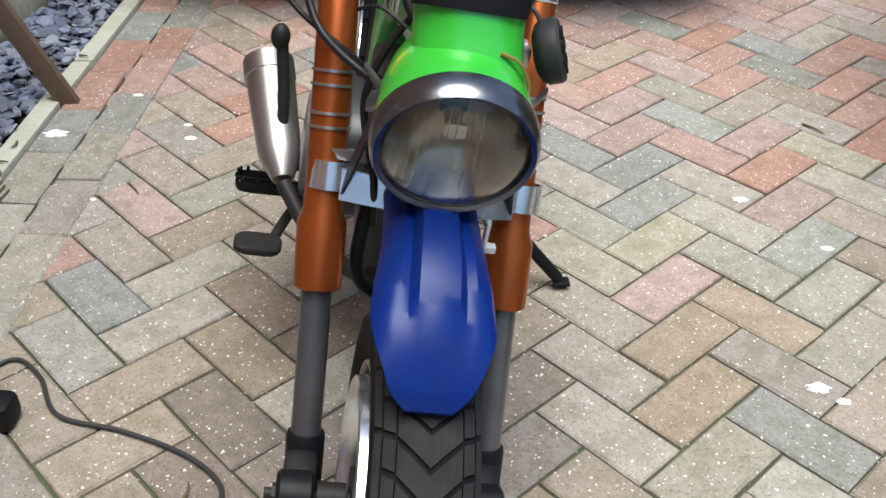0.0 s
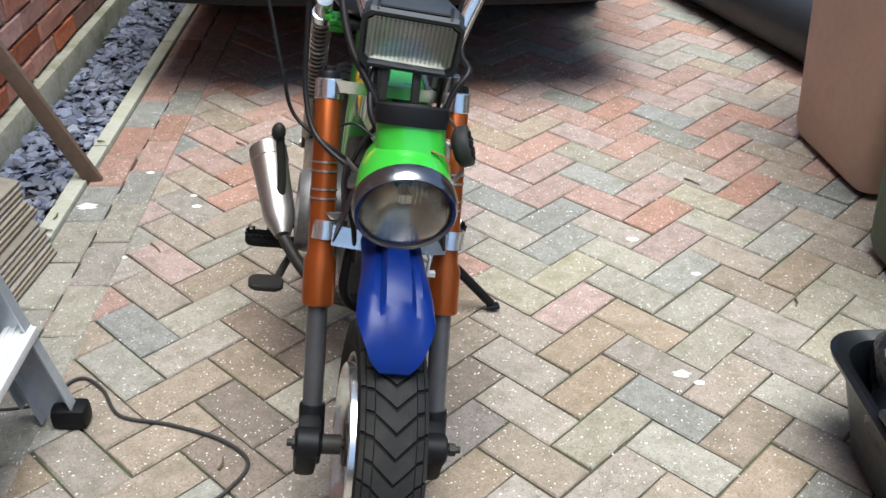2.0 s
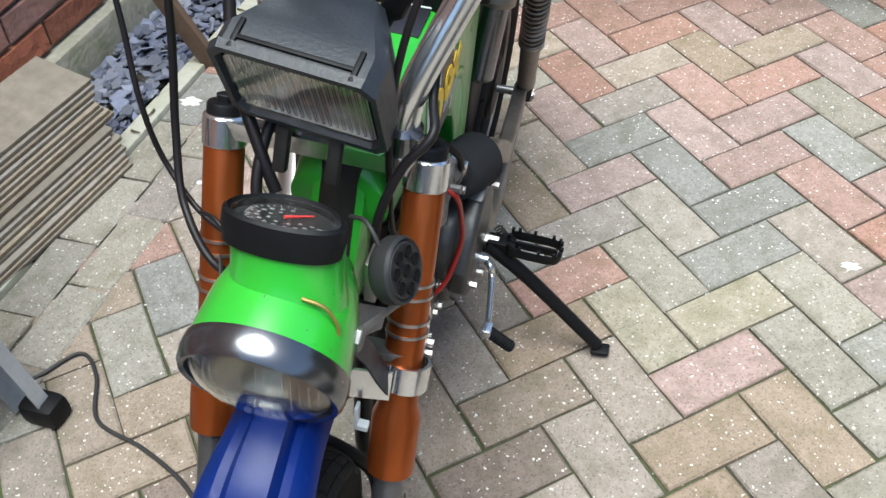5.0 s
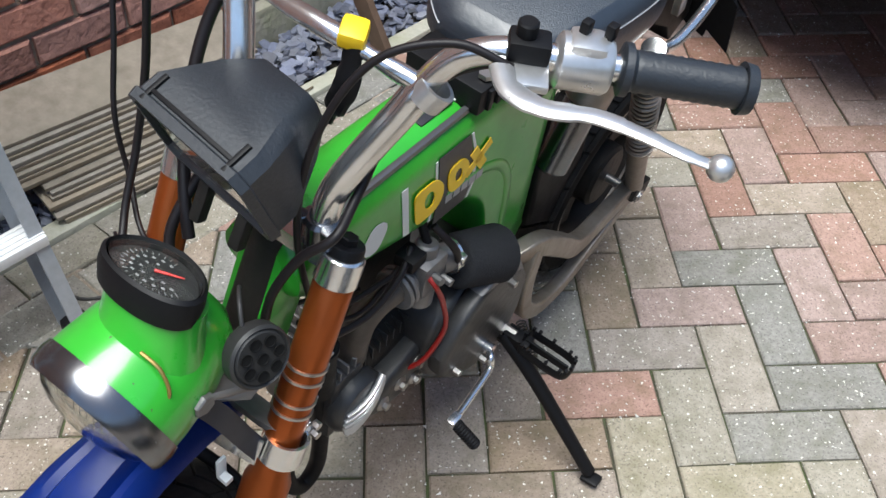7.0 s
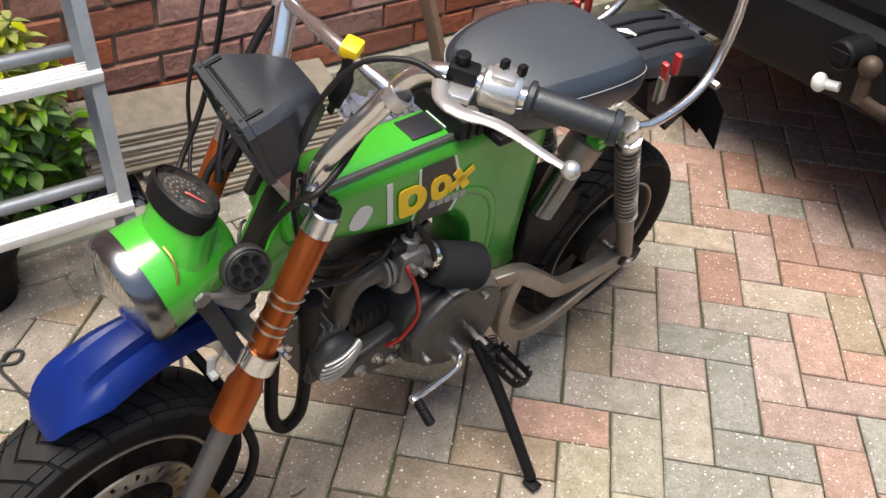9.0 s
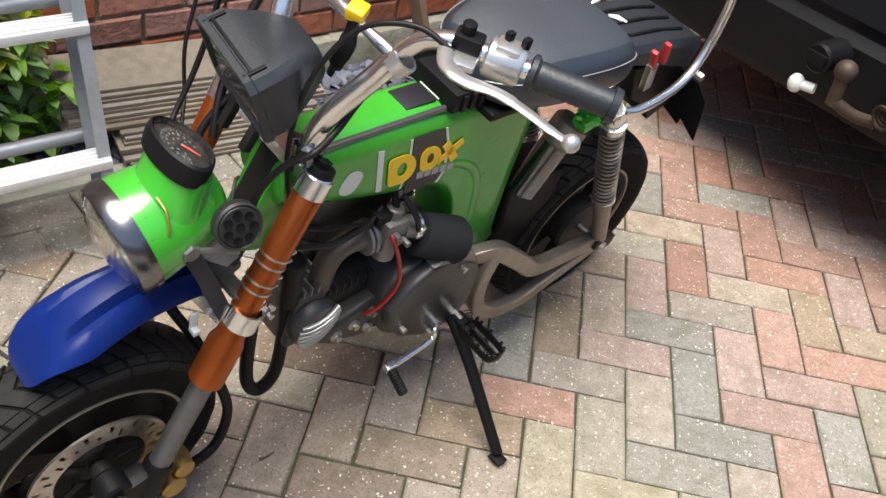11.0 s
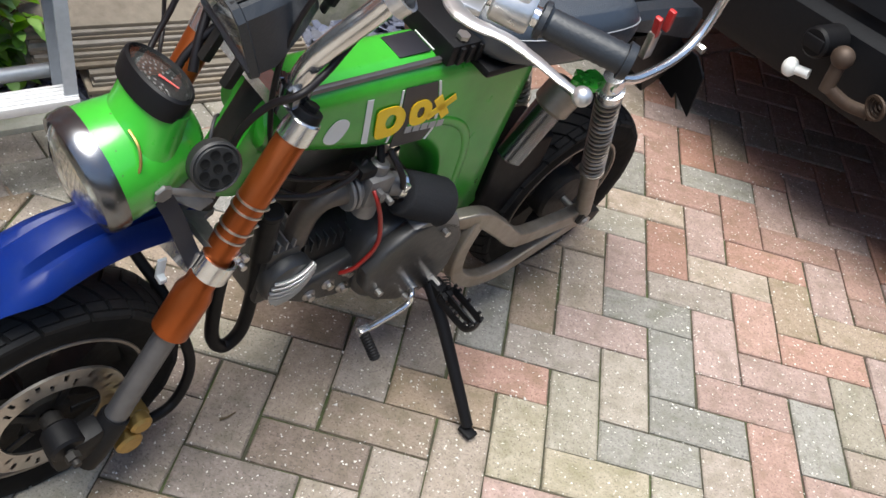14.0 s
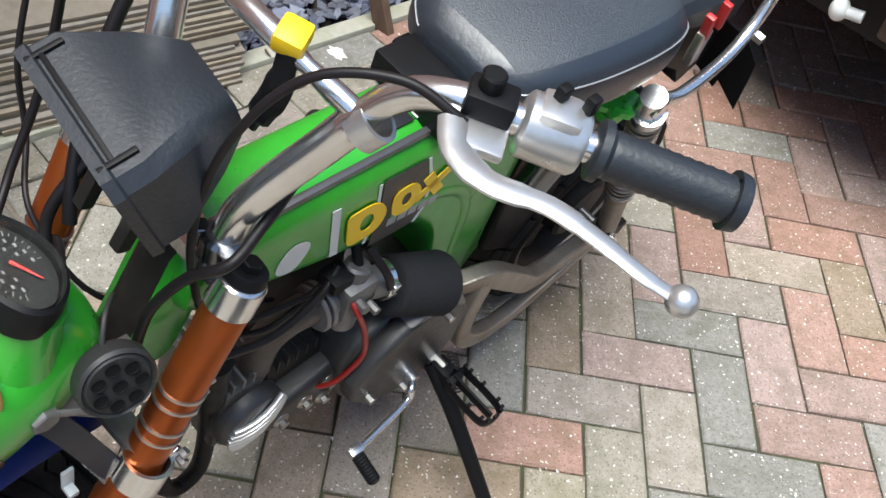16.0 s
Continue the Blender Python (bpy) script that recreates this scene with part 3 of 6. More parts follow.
def parked_car():
    """The tail of a black car, its tow bar towards the motorcycle."""
    top = holder("car", Matrix.Translation((-0.33, 0.885, 0)), "black car parked close behind the motorcycle, with a tow bar", "car")
    bm = B()
    def sect(y, zs, w, up):
        half = [(w * 0.93, zs), (w, zs + 0.06), (w * 1.0, min(zs + 0.45, up - 0.16)), (w * 0.985, min(zs + 0.52, up - 0.11)), (w * 0.82, up - 0.06), (w * 0.72, up)]
        return [(a, y, b) for a, b in half] + [(-a, y, b) for a, b in reversed(half)]
    add_loft(bm, [sect(0.10, 0.44, 0.80, 0.74), sect(0.13, 0.40, 0.84, 0.86), sect(0.30, 0.38, 0.85, 1.00), sect(0.60, 0.36, 0.86, 1.20), sect(1.05, 0.34, 0.86, 1.40), sect(1.6, 0.32, 0.87, 1.47), sect(2.5, 0.26, 0.87, 1.40), sect(3.1, 0.27, 0.86, 1.02), sect(3.9, 0.30, 0.80, 0.86)])
    part("car_body", bm, M_CAR, top)
    bm = B()
    prof = [(0.07, 0.330), (0.022, 0.340), (0.0, 0.38), (0.0, 0.52), (0.02, 0.545), (0.02, 0.56), (0.012, 0.575), (0.03, 0.66), (0.12, 0.68), (0.3, 0.68), (0.3, 0.330)]
    rows = []
    for k in range(17):
        u = -1 + k / 8
        bow = 0.10 * abs(u) ** 4
        rows.append([(0.85 * u, y + bow, z) for y, z in prof])
    add_loft(bm, rows)
    part("rear_bumper", bm, M_TRIM, top, "black plastic rear bumper")
    bm = B()
    add_box(bm, (0, 2.25, 0.33), (1.56, 3.5, 0.10), bevel=0.03)
    part("underside", bm, M_BLACK, top)
    for sx in (-1, 1):
        for y in (1.15, 3.3):
            bm = B()
            add_lathe(bm, [(-0.09, 0.2), (-0.09, 0.29), (-0.07, 0.31), (0.07, 0.31), (0.09, 0.29), (0.09, 0.2)], (sx * 0.74, y, 0.31), seg=40, closed=True)
            wheel = part("wheel", bm, M_RUBBER, top)
            bm = B()
            add_lathe(bm, [(-0.08, 0.02), (-0.06, 0.2), (0.06, 0.2), (0.08, 0.02)], (sx * 0.74, y, 0.31), seg=30)
            part("rim", bm, M_ALLOY, wheel)
    bm = B()
    add_tube(bm, spline([(-0.020, 0.30, 0.40), (-0.020, 0.02, 0.40), (-0.080, -0.09, 0.41), (-0.130, -0.14, 0.44)], 6), 0.015, 12)
    add_box(bm, (-0.050, -0.05, 0.415), (-0.010, 0.05, 0.05), bevel=0.01)
    bar = part("tow_bar", bm, M_RUST, top, "greasy steel tow bar")
    bar.location = (0.184, 0.055, -0.015)
    bm = B()
    bmesh.ops.create_uvsphere(bm, u_segments=20, v_segments=14, radius=0.026, matrix=Matrix.Translation((-0.132, -0.14, 0.515)))
    add_cyl(bm, (-0.132, -0.14, 0.43), (-0.132, -0.14, 0.50), 0.016)
    part("tow_ball", bm, M_RUST, bar)
    bm = B()
    add_cyl(bm, (-0.205, -0.150, 0.512), (-0.200, -0.06, 0.512), 0.036, bevel=0.006)
    add_box(bm, (-0.204, -0.152, 0.512), (0.050, 0.010, 0.03), bevel=0.004)
    part("tow_socket", bm, M_BLACK, bar, "round black electrical socket")
    bm = B()
    bmesh.ops.create_uvsphere(bm, u_segments=16, v_segments=12, radius=0.019, matrix=Matrix.Translation((-0.234, -0.142, 0.432)) @ Matrix.Diagonal((1, 1, 1.25, 1)))
    add_cyl(bm, (-0.228, -0.14, 0.432), (-0.190, -0.130, 0.436), 0.012, 0.012)
    part("cable_plug", bm, M_WHITE, bar, "small white plastic plug")
    bm = B()
    for k in range(4):
        add_lathe(bm, [(0, 0.03 - 0.006 * k), (0.006, 0.03 - 0.006 * k), (0.006, 0.025 - 0.006 * k), (0, 0.025 - 0.006 * k)], (-0.03, -0.10 + 0.008 * k, 0.44), (0.3, 1, 0.2), seg=20, closed=True)
    part("coiled_bracket", bm, M_RUST, bar)


parked_car()


def droppings():
    rng = random.Random(31)
    for x, y, r in DROPS:
        bm = B()
        n = 14
        for lift, k in ((0.0005, 1.0), (0.0022, 0.8)):
            rows = [bm.verts.new((x + r * k * math.cos(6.2832 * i / n) * (1 + 0.25 * math.sin(3.1 * i + x * 50)), y + 0.65 * r * k * math.sin(6.2832 * i / n) * (1 + 0.25 * math.cos(2.3 * i + y * 40)), lift + (0.006 if x < -0.99 else 0))) for i in range(n)]
            if k < 1:
                bm.faces.new(rows)
                for i in range(n):
                    bm.faces.new((base[i], base[(i + 1) % n], rows[(i + 1) % n], rows[i]))
            base = rows
        part("bird_dropping", bm, M_DROPPING, label="dried white bird dropping splashed on the paving", category="bird dropping", group="bird droppings on the paving")


DROPS = [(-1.155, 0.235, 0.026), (-1.03, 0.43, 0.012), (-0.86, 0.24, 0.014), (-0.88, 0.30, 0.010), (0.295, 0.045, 0.016), (0.30, -0.50, 0.018), (0.33, -0.53, 0.012), (-0.99, -0.02, 0.008), (0.42, -0.12, 0.012)]
droppings()


def grit():
    """Fine white grit and crumbs scattered over the blocks."""
    rng = random.Random(77)
    bm = B()
    for i in range(5200):
        x, y = rng.uniform(-1.15, 1.2), rng.uniform(-1.5, 1.4)
        r = rng.uniform(0.0008, 0.0024) * (1.8 if rng.random() < 0.08 else 1)
        a = rng.uniform(0, 6.283)
        z = 0.0005 + (0.005 if x < -0.99 else 0)
        vs = [bm.verts.new((x + r * q * math.cos(a + b), y + r * q * math.sin(a + b), z)) for b, q in ((0, 1.5), (2.0, 0.8), (3.9, 1.0))]
        tip = bm.verts.new((x, y, z + r * 0.9))
        for k in range(3):
            bm.faces.new((vs[k], vs[(k + 1) % 3], tip))
    part("grit", bm, M_DROPPING, label="pale grit and crumbs scattered over the paving", smooth=False, kind="stuff", category="grit")


grit()


def twigs():
    rng = random.Random(15)
    for x, y, z in ((-1.222, 0.62, 0.018), (-1.215, 0.16, 0.018), (-1.21, 0.09, 0.018), (-0.80, 0.62, 0.004), (0.52, 0.35, 0.004), (-0.62, -0.75, 0.004), (0.62, -0.25, 0.004), (-0.30, -0.62, 0.004), (-0.92, 0.02, 0.004)):
        bm = B()
        a, L = rng.uniform(0, 6.283), rng.uniform(0.012, 0.028)
        d = V((math.cos(a), math.sin(a), 0))
        add_tube(bm, spline([V((x, y, z)) - d * L, V((x + 0.004, y - 0.003, z + 0.002)), V((x, y, z)) + d * L], 3), [0.003, 0.0012], 5)
        part("twig", bm, M_STEM, label="small dry twig lying on the paving", category="twig", group="litter on the paving")


twigs()


# ---- the motorcycle: x to its left, minus y ahead, z up; it leans on its side stand ----
BIKE = pose(-0.41, -0.4, 0, 0, 0, 6) @ pose(0, 0, 0, 0, 10, 0)
bike = holder("motorcycle", BIKE, "small green motorcycle with orange forks leaning on its side stand", "motorcycle")
FA, RA = V((0, -0.536, 0.212)), V((0, 0.552, 0.218))
SIDES = (1, -1)


def tyre(parent, c, R, w, count, flip):
    """A fat tyre whose tread blocks form arrowheads."""
    bm = B()
    prof = [(-0.70 * w, R * 0.63), (-0.86 * w, R * 0.69), (-1.0 * w, R * 0.79), (-1.0 * w, R * 0.85), (-0.95 * w, R * 0.905)]
    prof += [(w * s, R * 0.978 - R * 0.075 * abs(s) ** 2.4) for s in (-0.8, -0.55, -0.28, 0, 0.28, 0.55, 0.8)]
    prof += [(-a, r) for a, r in reversed(prof[:5])]
    add_lathe(bm, prof, c, seg=80, closed=True)
    body = part("tyre", bm, M_RUBBER, parent, "fat black tyre")
    bm = B()
    step = 2 * math.pi / count
    def at(s, ang, lift):
        r = R * 0.978 - R * 0.075 * abs(s) ** 2.4 + lift
        return c + V((w * s, -r * math.cos(ang), r * math.sin(ang)))
    def sweep(q):
        q = abs(q)
        return flip * step * (1.35 * min(q, 0.58) + 0.6 * max(q - 0.58, 0))
    def block(cols, k, off, wd):
        vs = []
        for q in cols:
            a0 = k * step + sweep(q) + off
            vs.append([bm.verts.new(p) for p in (at(q, a0, -0.003), at(q, a0 + 0.02 * step, 0.0042), at(q, a0 + wd - 0.02 * step, 0.0042), at(q, a0 + wd, -0.003))])
        for a, b in zip(vs, vs[1:]):
            for j in range(3):
                bm.faces.new((a[j], a[j + 1], b[j + 1], b[j]))
        bm.faces.new(vs[0])
        bm.faces.new(vs[-1])
    for k in range(count):
        block([-0.58, -0.44, -0.30, -0.15, 0, 0.15, 0.30, 0.44, 0.58], k, 0, step * 0.84)
        for side in (-1, 1):
            block([side * q for q in (0.61, 0.68, 0.76, 0.82)], k, step * 0.06, step * 0.84)
            if k % 2 == 0:
                block([side * q for q in (0.85, 0.91, 0.97)], k, step * 0.1, step * 1.86)
    part("tread", bm, M_TREAD, parent, "arrowhead tread blocks", smooth=False)
    return body


def rim(c, R, w, spokes, name):
    bm = B()
    r0 = R * 0.66
    add_lathe(bm, [(-w, r0 * 1.05), (-w * 1.0, r0), (-w * 0.8, r0 * 0.93), (0, r0 * 0.86), (w * 0.8, r0 * 0.93), (w, r0), (w, r0 * 1.05), (w * 0.7, r0 * 1.0), (0, r0 * 0.92), (-w * 0.7, r0 * 1.0)], c, seg=64, closed=True)
    ob = part(name, bm, M_ENGINE_DARK, bike, "dark cast wheel with a polished rim and dark spokes")
    bm = B()
    add_lathe(bm, [(-w + 0.004, r0 * 0.95), (-w - 0.013, r0 * 0.93), (-w - 0.015, r0 * 0.91), (-w - 0.010, r0 * 0.87), (-w * 0.85, r0 * 0.82), (-w * 0.45, r0 * 0.74), (-w * 0.45, r0 * 0.71), (-w * 0.80, r0 * 0.79)], c, seg=64, closed=True)
    part("rim_dish", bm, M_CHROME, ob, "polished rim dish")
    bm = B()
    add_lathe(bm, [(-0.05, 0.012), (-0.05, 0.034), (0.05, 0.034), (0.05, 0.012)], c, seg=32, closed=True)
    part("hub", bm, M_ENGINE_DARK, ob)
    blades = []
    for k in range(spokes):
        a = 2 * math.pi * k / spokes + 0.4
        d, t = V((0, math.cos(a), math.sin(a))), V((0, -math.sin(a), math.cos(a)))
        rings = []
        for q, wide, thick in ((0.028, 0.018, 0.022), (0.06, 0.016, 0.017), (0.085, 0.024, 0.016), (r0 * 0.92, 0.052, 0.016)):
            m = c + d * q
            rings.append([m + t * wide + V((thick, 0, 0)), m - t * wide + V((thick, 0, 0)), m - t * wide - V((thick, 0, 0)), m + t * wide - V((thick, 0, 0))])
        blades.append(rings)
    for rings in blades:
        bm = B()
        add_loft(bm, rings)
        part("spoke", bm, M_ENGINE_DARK, ob)
    for e in (-1, 1):
        bm = B()
        add_lathe(bm, [(e * w, r0 * 1.06), (e * (w + 0.004), r0 * 1.05), (e * (w + 0.004), r0 * 1.02), (e * w, r0 * 1.01)], c, seg=64, closed=True)
        part("rim_lip", bm, M_ALLOY, ob, "polished rim lip")
    return ob


def brake_disc(parent, c, x):
    bm = B()
    seg, r0, r1 = 96, 0.072, 0.110
    rows = [(r0, False), (0.078, True), (0.085, False), (0.091, True), (0.098, False), (0.104, True), (r1, False)]
    for dx in (-0.002, 0.002):
        ring = [[bm.verts.new(c + V((x + dx, r * math.cos(6.2832 * s / seg), r * math.sin(6.2832 * s / seg)))) for s in range(seg)] for r, _ in rows]
        for i in range(len(rows) - 1):
            for s in range(seg):
                hole = (i in (1, 2) and s % 6 == 0) or (i in (3, 4) and s % 6 == 3 and i == 3) or (i == 4 and s % 6 == 3)
                if not hole:
                    bm.faces.new((ring[i][s], ring[i][(s + 1) % seg], ring[i + 1][(s + 1) % seg], ring[i + 1][s]))
        if dx > 0:
            for s in range(seg):
                bm.faces.new((ring[-1][s], ring[-1][(s + 1) % seg], keep[-1][(s + 1) % seg], keep[-1][s]))
                bm.faces.new((ring[0][s], ring[0][(s + 1) % seg], keep[0][(s + 1) % seg], keep[0][s]))
        keep = ring
    arms = []
    for k in range(5):
        a = 6.2832 * k / 5
        d = V((0, math.cos(a), math.sin(a)))
        arms.append((c + V((x - 0.003, 0, 0)) + d * 0.053, a))
    part("brake_disc", bm, M_STEEL, parent, "drilled steel brake disc", smooth=False)
    for p, a in arms:
        bm = B()
        add_box(bm, p, (0.004, 0.046, 0.014), Euler((a, 0, 0)).to_matrix(), bevel=0.001)
        part("disc_arm", bm, M_BLACK, parent)


front_wheel = rim(FA, 0.214, 0.042, 5, "front_wheel")
tyre(front_wheel, FA, 0.216, 0.051, 38, 1)
brake_disc(front_wheel, FA, 0.060)
rear_wheel = rim(RA, 0.214, 0.042, 5, "rear_wheel")
tyre(rear_wheel, RA, 0.219, 0.054, 38, 1)
bm = B()
add_lathe(bm, [(-0.046, 0.0), (-0.046, 0.055), (-0.04, 0.062), (0.046, 0.062), (0.052, 0.055), (0.052, 0.0)], RA, seg=40)
part("brake_drum", bm, M_ENGINE_DARK, rear_wheel)
bm = B()
add_cyl(bm, RA + V((-0.125, 0, 0)), RA + V((0.125, 0, 0)), 0.008, seg=12)
for s in SIDES:
    add_cyl(bm, RA + V((0.108 * s, 0, 0)), RA + V((0.122 * s, 0, 0)), 0.014, seg=6)
part("rear_axle", bm, M_STEEL, bike)


# front forks: orange upper tubes, grey stanchions, black axle lugs
CAP, LOW = V((0, -0.260, 0.716)), V((0, -0.400, 0.386))
DOWN = (LOW - CAP).normalized()
FX, FW = -0.006, 0.102
for s in SIDES:
    o = V((FW * s + FX, 0, 0))
    a = CAP + o + V((-0.015, 0, 0))
    L = (LOW + o - a).length
    axis = (LOW + o - a).normalized()
    bm = B()
    add_tube(bm, [a + axis * q for q in (0.03, 0.032, L * 0.70, L * 0.76, L * 0.80, L * 0.995, L)], [0.0195, 0.0205, 0.0205, 0.0210, 0.0262, 0.0262, 0.0240], 28)
    leg = part("fork_tube", bm, M_ORANGE, bike, "orange anodised upper fork tube")
    bm = B()
    add_tube(bm, [a + axis * q for q in (-0.001, 0.0, 0.0015, 0.0295, 0.031)], [0.0195, 0.0210, 0.0222, 0.0222, 0.0210], 28)
    part("fork_collar", bm, M_CHROME, leg, "polished collar")
    bm = B()
    add_tube(bm, [a + axis * q for q in (-0.0125, -0.012, -0.010, 0.0005)], [0.0160, 0.0175, 0.0185, 0.0190], 24)
    add_cyl(bm, a + axis * -0.020, a + axis * -0.011, 0.0100, seg=6, bevel=0.001)
    part("fork_cap", bm, M_BLACK, leg, "black fork cap")
    for q in (0.36, 0.40, 0.48, 0.52):
        bm = B()
        c = a + axis * (L * q)
        add_lathe(bm, [(-0.0015, 0.0203), (-0.0015, 0.0224), (0.0015, 0.0224), (0.0015, 0.0203)], c, axis, seg=28, closed=True)
        add_box(bm, c + V((0.010 * s, 0.022, 0)), (0.006, 0.008, 0.004), bevel=0.001)
        part("wire_clip", bm, M_STEEL, leg, "thin steel clip")
    bm = B()
    add_cyl(bm, LOW + o, LOW + o + axis * 0.205, 0.0168, seg=24)
    part("stanchion", bm, M_STANCHION, leg, "grey stanchion")
    bm = B()
    b = LOW + o + axis * 0.165
    add_tube(bm, [b, b + axis * 0.004, b + axis * 0.07, b + axis * 0.10], [0.0205, 0.0215, 0.021, 0.017], 20)
    axle = FA + V((o.x, 0, 0))
    add_box(bm, (b + axis * 0.055 + axle) / 2, (0.036, 0.066, 0.052), Euler((radians(18), 0, 0)).to_matrix(), bevel=0.010)
    add_cyl(bm, axle + V((-0.020, 0, 0)), axle + V((0.020, 0, 0)), 0.026, bevel=0.004)
    add_box(bm, axle + V((0, 0.004, -0.026)), (0.036, 0.050, 0.062), Euler((radians(14), 0, 0)).to_matrix(), bevel=0.012)
    part("axle_lug", bm, M_BLACK, leg, "black axle lug")
bm = B()
add_cyl(bm, FA + V((-0.140, 0, 0)), FA + V((0.140, 0, 0)), 0.006, seg=12)
for s in SIDES:
    add_cyl(bm, FA + V((0.121 * s, 0, 0)), FA + V((0.132 * s, 0, 0)), 0.011, seg=6)
    add_cyl(bm, FA + V((0.055 * s, 0, 0)), FA + V((0.085 * s, 0, 0)), 0.016, seg=20)
part("front_axle", bm, M_ENGINE_DARK, bike)

bm = B()
c = V((0.082, -0.437, 0.165))
tilt = Euler((radians(-22), 0, 0)).to_matrix()
add_box(bm, c, (0.040, 0.044, 0.074), tilt, bevel=0.009)
add_cyl(bm, c + V((0.012, -0.004, -0.014)), c + V((0.037, -0.004, -0.014)), 0.021, bevel=0.004)
add_cyl(bm, c + V((0.012, 0.012, 0.022)), c + V((0.035, 0.012, 0.022)), 0.017, bevel=0.004)
add_box(bm, c + V((0, 0.024, 0.0)), (0.022, 0.02, 0.03), tilt, bevel=0.003)
part("brake_caliper", bm, M_GOLD, bike, "gold brake caliper")

# yokes
def yoke_plate(y0, z, thick, name, mat, label):
    bm = B()
    pts = [(-0.106, 0.003), (-0.102, 0.009), (-0.080, 0.013), (-0.045, 0.012), (-0.03, 0.044), (0.03, 0.044), (0.045, 0.012), (0.080, 0.013), (0.102, 0.009), (0.106, 0.003),
           (0.106, -0.010), (0.102, -0.016), (0.080, -0.020), (0.05, -0.021), (-0.05, -0.021), (-0.080, -0.020), (-0.102, -0.016), (-0.106, -0.010)]
    shift = FX - (0.015 if z > 0.6 else 0.004)
    top = [V((a + shift, y0 + b * 0.85, z + thick / 2 - b * 0.36)) for a, b in pts]
    add_loft(bm, [top, [p - V((0, 0, thick)) for p in top]])
    bmesh.ops.bevel(bm, geom=[e for e in bm.edges if len(e.link_faces) == 2 and e.calc_face_angle() > 1.2], offset=0.0025, segments=2, affect="EDGES")
    return part(name, bm, mat, bike, label)


yoke_plate(-0.265, 0.707, 0.020, "top_yoke", M_CHROME, "flat alloy top yoke")
yoke_plate(-0.346, 0.522, 0.012, "lower_yoke", M_CASE, "flat alloy lower yoke")
for s in SIDES:
    bm = B()
    c = V((FW * s + FX, 0, 0)) + CAP + DOWN * 0.235
    add_lathe(bm, [(-0.015, 0.0207), (-0.015, 0.0245), (0.015, 0.0245), (0.015, 0.0207)], c, DOWN, seg=32, closed=True)
    add_box(bm, c + V((0.006 * s, 0.028, 0.008)), (0.010, 0.014, 0.024), Euler((radians(22), 0, 0)).to_matrix(), bevel=0.003)
    clamp = part("fork_clamp", bm, M_CHROME, bike, "polished alloy fork clamp")
    for q in (-0.009, 0.009):
        bm = B()
        p = c + V((0.005 * s, 0.032, 0.008 + q))
        add_cyl(bm, p + V((0.007 * s, 0, 0)), p + V((0.015 * s, 0, 0)), 0.005, seg=6)
        part("bolt", bm, M_STEEL, clamp)
bm = B()
band = [V((x + FX, y, 0.504)) for x, y in ((-0.092, -0.376), (-0.04, -0.384), (0.0, -0.386), (0.04, -0.384), (0.092, -0.376))]
add_loft(bm, [[p + V((0, 0.006, 0.015)), p + V((0, 0.003, 0.015)), p + V((0, -0.009, -0.015)), p + V((0, -0.006, -0.015))] for p in spline(band, 5)])
part("lower_brace", bm, M_CHROME, bike, "flat alloy strap between the fork clamps")
bm = B()
add_cyl(bm, (0, -0.252, 0.710), (0, -0.330, 0.515), 0.026, seg=24)
part("head_tube", bm, M_ENGINE_DARK, bike)


# headlamp with the speedometer on its neck
LA = V((0, -0.955, -0.29)).normalized()
LC = V((-0.002, -0.483, 0.616))
bm = B()
prof = [(-0.155, 0.0), (-0.152, 0.028), (-0.138, 0.050), (-0.11, 0.064), (-0.075, 0.074), (-0.035, 0.0785), (-0.012, 0.0795), (-0.010, 0.073)]
add_lathe(bm, prof, LC, LA, seg=56)
shell = part("headlamp_shell", bm, M_GREEN, bike, "glossy green headlamp shell")
bm = B()
rings = []
for q, rx, ry in ((0.0, 0.055, 0.050), (0.35, 0.052, 0.042), (0.7, 0.051, 0.037), (1.0, 0.052, 0.036)):
    m = V((-0.002, -0.424, 0.662)).lerp(V((-0.008, -0.406, 0.723)), q)
    n = V((0, 0.34, 0.94)).normalized()
    f = V((1, 0, 0)).cross(n)
    rings.append([m + V((1, 0, 0)) * rx * math.cos(a) + f * ry * math.sin(a) for a in (6.2832 * i / 40 for i in range(40))])
add_loft(bm, rings)
part("speedo_neck", bm, M_GREEN, shell)
bm = B()
add_lathe(bm, [(-0.022, 0.0775), (-0.022, 0.0815), (-0.012, 0.0830), (0.002, 0.0815), (0.008, 0.078), (0.006, 0.073), (-0.004, 0.072), (-0.02, 0.074)], LC, LA, seg=56, closed=True)
part("headlamp_rim", bm, M_DULL_CHROME, shell, "tarnished chrome rim")
bm = B()
add_lathe(bm, [(-0.06, 0.014), (-0.052, 0.034), (-0.035, 0.054), (-0.006, 0.072)], LC, LA, seg=48)
part("headlamp_reflector", bm, M_REFLECTOR, shell)
bm = B()
add_cyl(bm, LC + LA * -0.055, LC + LA * -0.022, 0.009, seg=16, bevel=0.003)
add_box(bm, LC + LA * -0.024 + V((0, 0, 0.004)), (0.022, 0.006, 0.014), bevel=0.002)
part("bulb", bm, M_STEEL, shell)
bm = B()
add_lathe(bm, [(0.026, 0.0), (0.025, 0.02), (0.021, 0.042), (0.013, 0.060), (0.001, 0.0725), (-0.002, 0.0725), (0.009, 0.060), (0.017, 0.042), (0.021, 0.02), (0.022, 0.0)], LC, LA, seg=48)
lens = part("headlamp_lens", bm, M_GLASS, shell, "ribbed clear glass lens")
lens.visible_shadow = False
bm = B()
